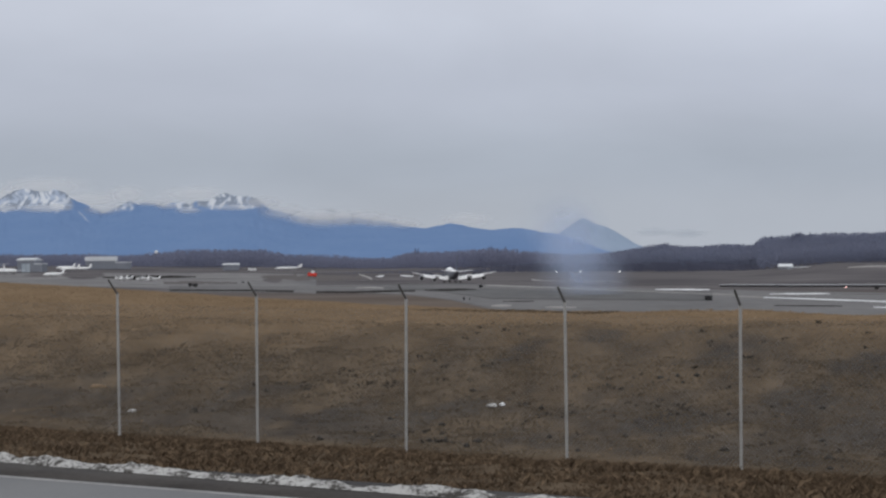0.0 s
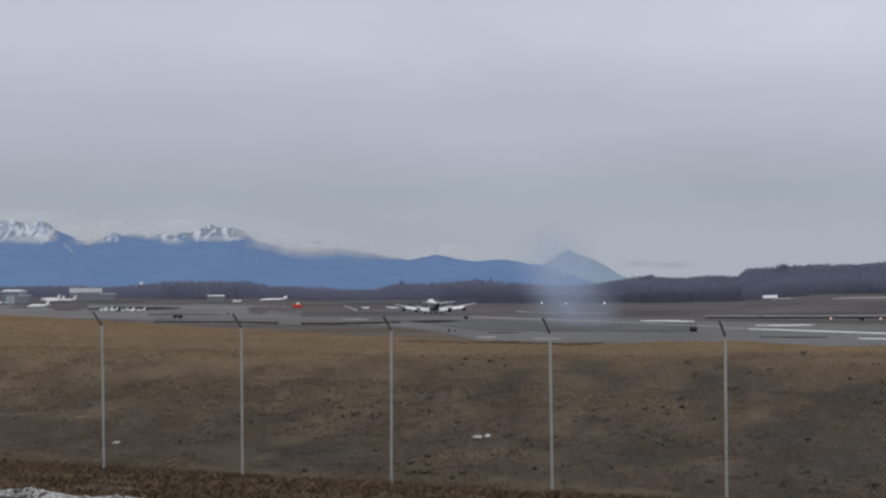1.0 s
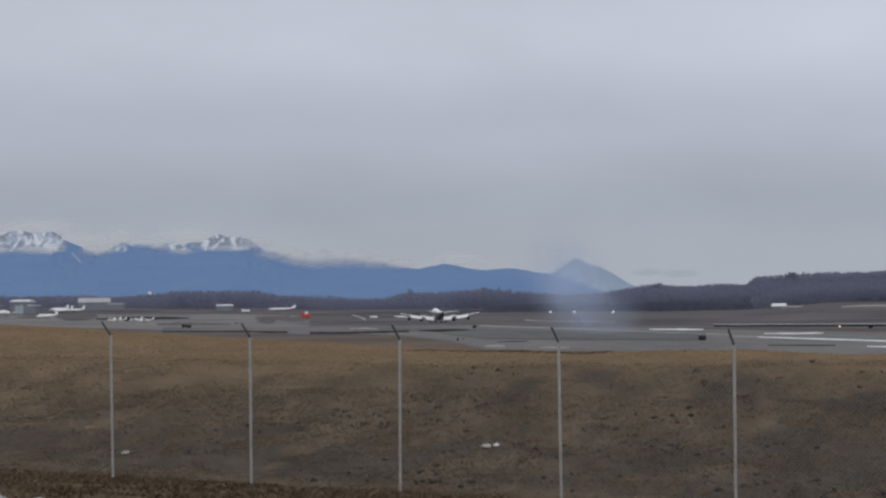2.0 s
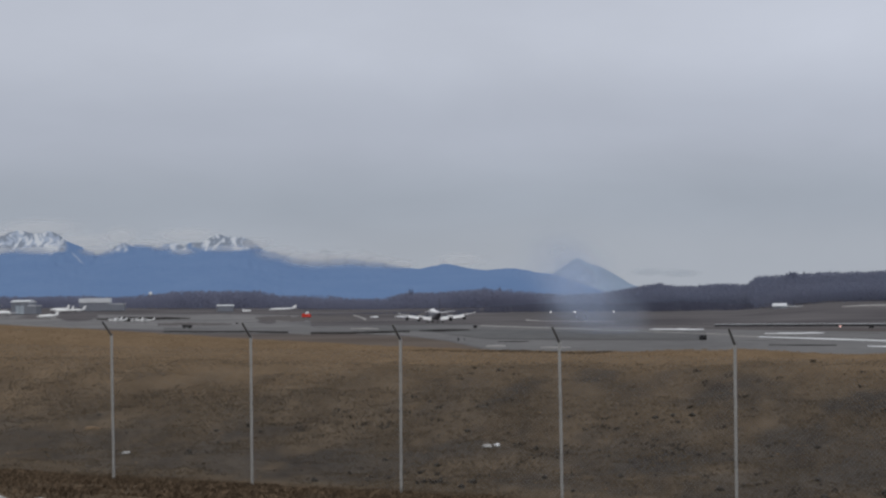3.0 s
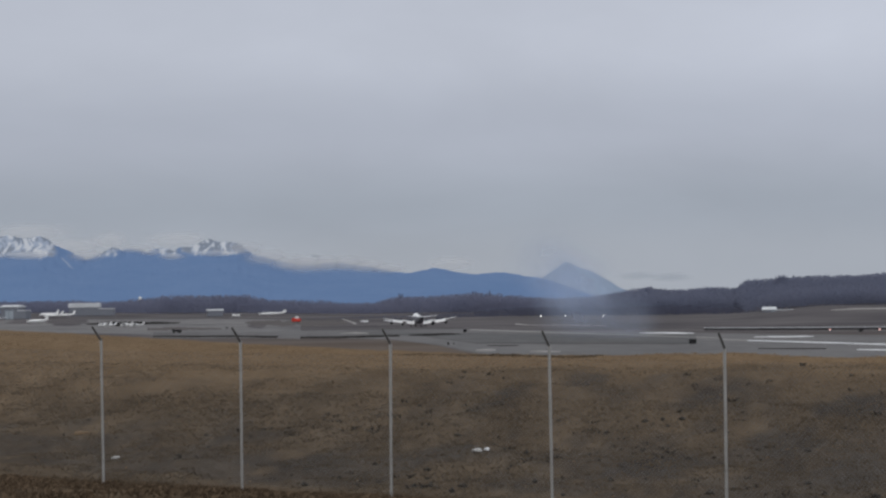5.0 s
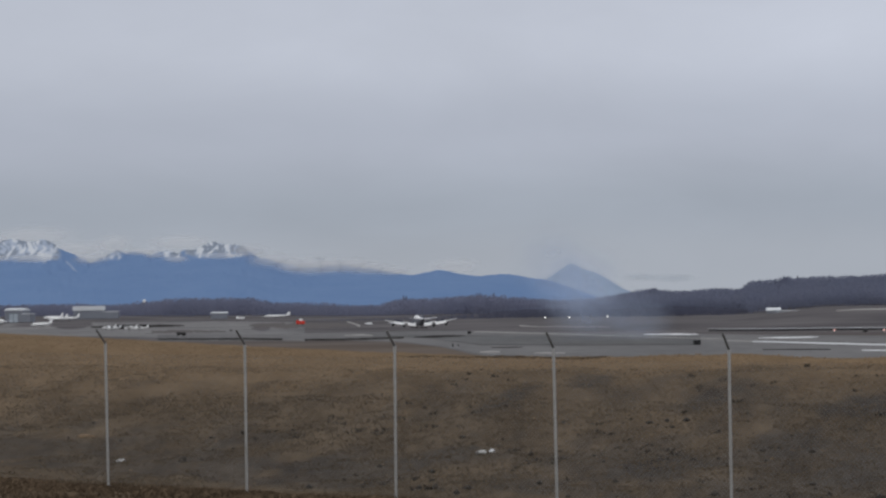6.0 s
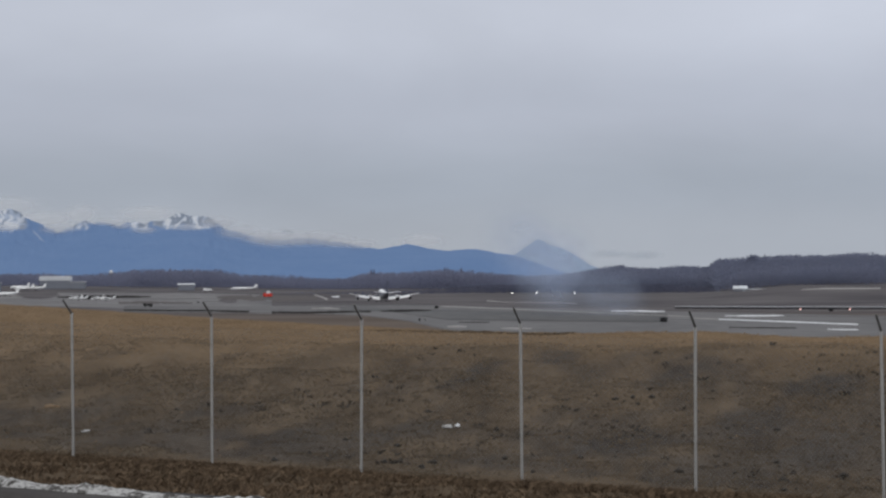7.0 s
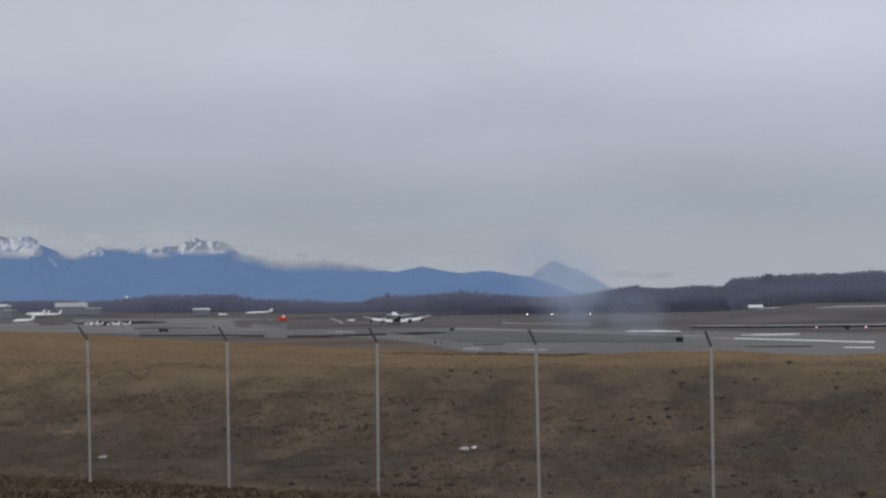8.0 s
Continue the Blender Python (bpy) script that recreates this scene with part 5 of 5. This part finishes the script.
# ---------------------------------------------------------------- vehicles and small airfield things
def build_truck(label, body_mat, cab_mat, length, high, bar=None):
    tr = new("truck")
    tagged(tr, label, "truck")
    bm = bmesh.new()
    box(bm, 2.5, length * 0.68, high * 0.62, pose(0, -length * 0.14, 0.75), 0.12)
    part("body", bm, body_mat, tr)
    bm = bmesh.new()
    box(bm, 2.4, length * 0.26, high * 0.78, pose(0, length * 0.36, 0.7), 0.2)
    cab = part("cab", bm, cab_mat, tr, "cab in another colour")
    bm = bmesh.new()
    box(bm, 2.2, 0.12, high * 0.3, pose(0, length * 0.49, 0.7 + high * 0.42), 0.03)
    part("windscreen", bm, M["glass"], cab)
    for sx in (-1, 1):
        for y in (-length * 0.34, -length * 0.16, length * 0.33):
            bm = bmesh.new()
            tube(bm, [((sx * 1.1 + o, y, 0.52), (0, q, 0), (0, 0, q)) for o, q in ((-0.18, 0.4), (-0.14, 0.52), (0.14, 0.52), (0.18, 0.4))], 14)
            part("wheel", bm, M["tyre"], tr)
    return tr


red_truck = build_truck("red airfield truck with a white roof tank on the infield", M["red"], M["red"], 9.0, 4.4)
red_truck.matrix_basis = on_ground(-128, 2100, 70)
bm = bmesh.new()
box(bm, 2.0, 3.2, 2.4, pose(0, -0.6, 3.48), 0.4)
part("roof_tank", bm, M["white"], red_truck, "white roof tank")
van = build_truck("white van parked at the edge of the airfield", M["white"], M["white"], 9.5, 3.6)
van.matrix_basis = on_ground(-216, 2430, 86)
build_truck("dark service truck between the parked planes", M["black"], M["cladding"], 6.0, 3.2).matrix_basis = on_ground(-262, 1815, 40)
build_truck("low black airfield vehicle on the taxiway", M["black"], M["black"], 5.6, 2.0).matrix_basis = on_ground(-150.5, 1292, 90)


def build_sign(w, h, label):
    """Black runway sign box on two legs."""
    sg = new("runway_sign")
    tagged(sg, label, "sign")
    bm = bmesh.new()
    box(bm, w, 0.35, h, pose(0, 0, 0.25), 0.05)
    part("box", bm, M["black"], sg)
    for sx in (-1, 1):
        bm = bmesh.new()
        rod(bm, (sx * w * 0.35, 0, -0.1), (sx * w * 0.35, 0, 0.3), 0.05, 8)
        part("leg", bm, M["metal"], sg)
    return sg


build_sign(2.3, 1.35, "black box-shaped runway sign on the grass edge").matrix_basis = on_ground(82.9, 672, 6)
build_sign(1.8, 1.3, "low black runway sign").matrix_basis = on_ground(18.8, 1080)
build_sign(1.9, 0.7, "low black runway sign").matrix_basis = on_ground(-144, 1543)
build_sign(0.55, 0.95, "narrow dark marker box beside the runway").matrix_basis = on_ground(6.8, 717)
build_sign(0.35, 0.6, "narrow dark marker box beside the runway").matrix_basis = on_ground(8.8, 726)
build_sign(1.6, 0.9, "low black runway sign").matrix_basis = on_ground(152.5, 982)
build_sign(0.7, 0.6, "narrow dark marker box beside the runway").matrix_basis = on_ground(97, 1266)
build_sign(1.9, 1.5, "dark runway sign before the barrier").matrix_basis = on_ground(177, 877)


def build_light(mat, size, high, label):
    lt = new("airfield_light")
    tagged(lt, label, "light", "airfield lights")
    bm = bmesh.new()
    rod(bm, (0, 0, -0.1), (0, 0, high), 0.07, 8)
    pole = part("pole", bm, M["metal"], lt)
    bm = bmesh.new()
    box(bm, size * 1.1, size * 0.5, size * 0.3, pose(0, 0.1, high - size * 0.15), 0.03)
    part("housing", bm, M["metal"], pole)
    bm = bmesh.new()
    bmesh.ops.create_uvsphere(bm, u_segments=12, v_segments=8, radius=size * 0.5, matrix=Matrix.Translation((0, -size * 0.3, high + size * 0.3)) @ Matrix.Diagonal((1, 0.5, 1, 1)))
    part("lens", bm, mat, lt, "glowing lens", smooth=True)
    return lt


white_light = build_light(M["lamp"], 1.15, 0.8, "glowing white approach light on a short pole")
white_light.matrix_basis = on_ground(119, 2256)
for x, y in ((143.8, 2244), (183.2, 2235)):
    copy_thing(white_light, on_ground(x, y))
red_light = build_light(M["red_lamp"], 0.75, 0.45, "glowing red airfield light on a short pole")
red_light.matrix_basis = on_ground(172.6, 921)
copy_thing(red_light, on_ground(190.6, 905))


def build_barrier():
    """Low concrete kerb wall along the perimeter track, in blocks."""
    wall = new("low_barrier")
    tagged(wall, "long low concrete barrier along the far airfield track", "barrier")
    a, b, n = Vector((132, 1024)), Vector((230, 930)), 26
    turn = math.degrees(math.atan2(b.y - a.y, b.x - a.x))
    bm = bmesh.new()
    step = (b - a).length / n
    # matt black block stands for the shadow beneath the pale cap
    box(bm, step * 0.985, 0.4, 0.80, None, 0.04)
    first = part("block", bm, M["black"], wall, "lower block blackened as shadow under the cap")
    bm = bmesh.new()
    box(bm, step * 0.99, 0.6, 0.34, pose(0, 0, 0.803), 0.05)
    cap = part("cap", bm, M["hangar"], first)
    for i in range(n):
        p = a.lerp(b, (i + 0.5) / n)
        o = first if i == 0 else new("block", first.data)
        o.parent = wall
        o.matrix_basis = on_ground(p.x, p.y, turn)
        c = cap if i == 0 else new("cap", cap.data)
        c.parent = o
        c["label"] = "pale concrete cap"


build_barrier()


# ---------------------------------------------------------------- grass, stalks and litter on the bank
build_grass("verge_grass", 11.5, 32.4, -28, 6, 110000, 0.05, M["grass_verge"], "dry brown grass on the verge between road and fence", 41, 0.8, 4, 0.006)
build_grass("bank_grass", 32.2, 44, -50, -4, 36000, 0.038, M["grass_bank"], "short dry grass on the bank behind the fence", 42, 1.0, 4, 0.006, patchy=-0.35)
build_grass("upper_bank_grass", 40, 50, -56, -4, 26000, 0.036, M["grass_tan"], "tan dry grass on the upper bank", 48, 1.1, 4, 0.006, patchy=-0.1)
build_grass("plateau_grass", 47, 68, -72, -6, 14000, 0.045, M["grass_gold"], "golden dry grass on top of the bank", 43, 0.9, 4, 0.007)
# added browner tufts imitate the shade of a shallow ditch
build_grass("sedge_strip", 63.6, 64.9, -36, -28, 800, 0.06, M["grass_bank"], "strip of browner grass standing in for ditch shade near the top of the bank", 45, 0.8, 4, 0.008)
build_grass("dark_stalks", 34, 50, -26, -6, 1200, 0.07, M["twig"], "dark dead weed stalks scattered over the bank", 44, 0.9, 6, 0.014, patchy=0.5)


def build_clods(name, count, u0, u1, size, mat, label, seed):
    """Small clods and stones lying on the bank."""
    rng = np.random.default_rng(seed)
    s, u = rng.uniform(33.5, 43.5, count), rng.uniform(u0, u1, count)
    keep = lattice(s * 0.5, u * 0.5, seed) + rng.uniform(-0.7, 0.7, count) > 0.1
    s, u = s[keep], u[keep]
    x, y = s * NX + u * NY, s * NY - u * NX
    z = land(x, y)[0]
    k = len(x)
    d = size * np.minimum(rng.lognormal(-0.15, 0.6, k), 2.4)
    shape = np.array([[1, 0, 0], [-1, 0, 0], [0, 1, 0], [0, -1, 0], [0, 0, 0.75], [0, 0, -0.4]], float)
    v = shape[None] * d[:, None, None] * rng.uniform(0.6, 1.5, (k, 6, 3))
    v = v + np.stack([x, y, z + 0.2 * d], -1)[:, None]
    tri = np.array([[0, 2, 4], [2, 1, 4], [1, 3, 4], [3, 0, 4], [2, 0, 5], [1, 2, 5], [3, 1, 5], [0, 3, 5]])
    f = (np.arange(k)[:, None, None] * 6 + tri[None]).reshape(-1, 3)
    return tagged(array_mesh(name, v.reshape(-1, 3), f, mat), label, "clods", kind="stuff")


build_clods("dark_clods", 350, -34, -6, 0.028, M["twig"], "dark clods of earth scattered over the bank", 61)
build_clods("bank_stones", 700, -21, -6, 0.036, M["twig"], "dark clods of earth scattered over the bank", 64)
build_clods("far_clods", 150, -48, -30, 0.018, M["twig"], "dark clods of earth scattered over the bank", 62)
build_clods("pale_straw", 800, -44, -6, 0.02, M["grass_gold"], "pale bits of straw scattered over the bank", 63)


def build_lump(name, mat, label, category, size, seed):
    bm = bmesh.new()
    bmesh.ops.create_icosphere(bm, subdivisions=3, radius=1.0)
    for v in bm.verts:
        k = 1 + 0.35 * noise.noise(v.co * 1.7 + Vector((seed, 0, 0))) + 0.12 * noise.noise(v.co * 5)
        v.co = Vector((v.co.x * size[0] * k, v.co.y * size[1] * k, max(v.co.z, -0.3) * size[2] * k))
    return tagged(part(name, bm, mat, None, smooth=True), label, category)


for i, (x, y, sz, mat, label) in enumerate(((0.96, 42.95, (0.11, 0.09, 0.055), "snow_grimy", "grimy leftover lump of old snow on the bank"),
                                            (1.15, 43.0, (0.065, 0.06, 0.045), "snow_far", "small leftover lump of white snow on the bank"),
                                            (-6.4, 44.0, (0.11, 0.07, 0.04), "snow_grimy", "grimy leftover lump of old snow on the bank"))):
    build_lump("snow_lump", M[mat], label, "snow", sz, i * 3.0).matrix_basis = on_ground(x, y, 20 * i, 0.02)
build_lump("pale_grass_clump", M["grass_gold"], "pale matted clump of dead grass on the bank", "grass", (0.2, 0.13, 0.07), 9.0).matrix_basis = on_ground(-7.7, 47.8)


def motions():
    rows = []
    for i in range(17):
        t = i * 0.5
        d = 1463 + 41.4 * t
        x = 100.9 - 0.0647 * d
        rows.append((t, pose(x, d, height(x, d) + 0.1, 1.0, 0, 5.6)))
    walk(jet, rows)
    z = height(52, 826)
    walk(smoke, [(i * 1.0, pose(52 + 1.8 * i, 826 + 0.2 * i, z + 0.15 * i)) for i in range(9)])
    for p, c in smoke_spread:
        walk(p, [(t, Matrix.Translation((c.x * (1 + 0.25 * t), c.y, c.z * (1 + 0.01 * t)))) for t in (0.0, 4.0, 8.0)])


motions()
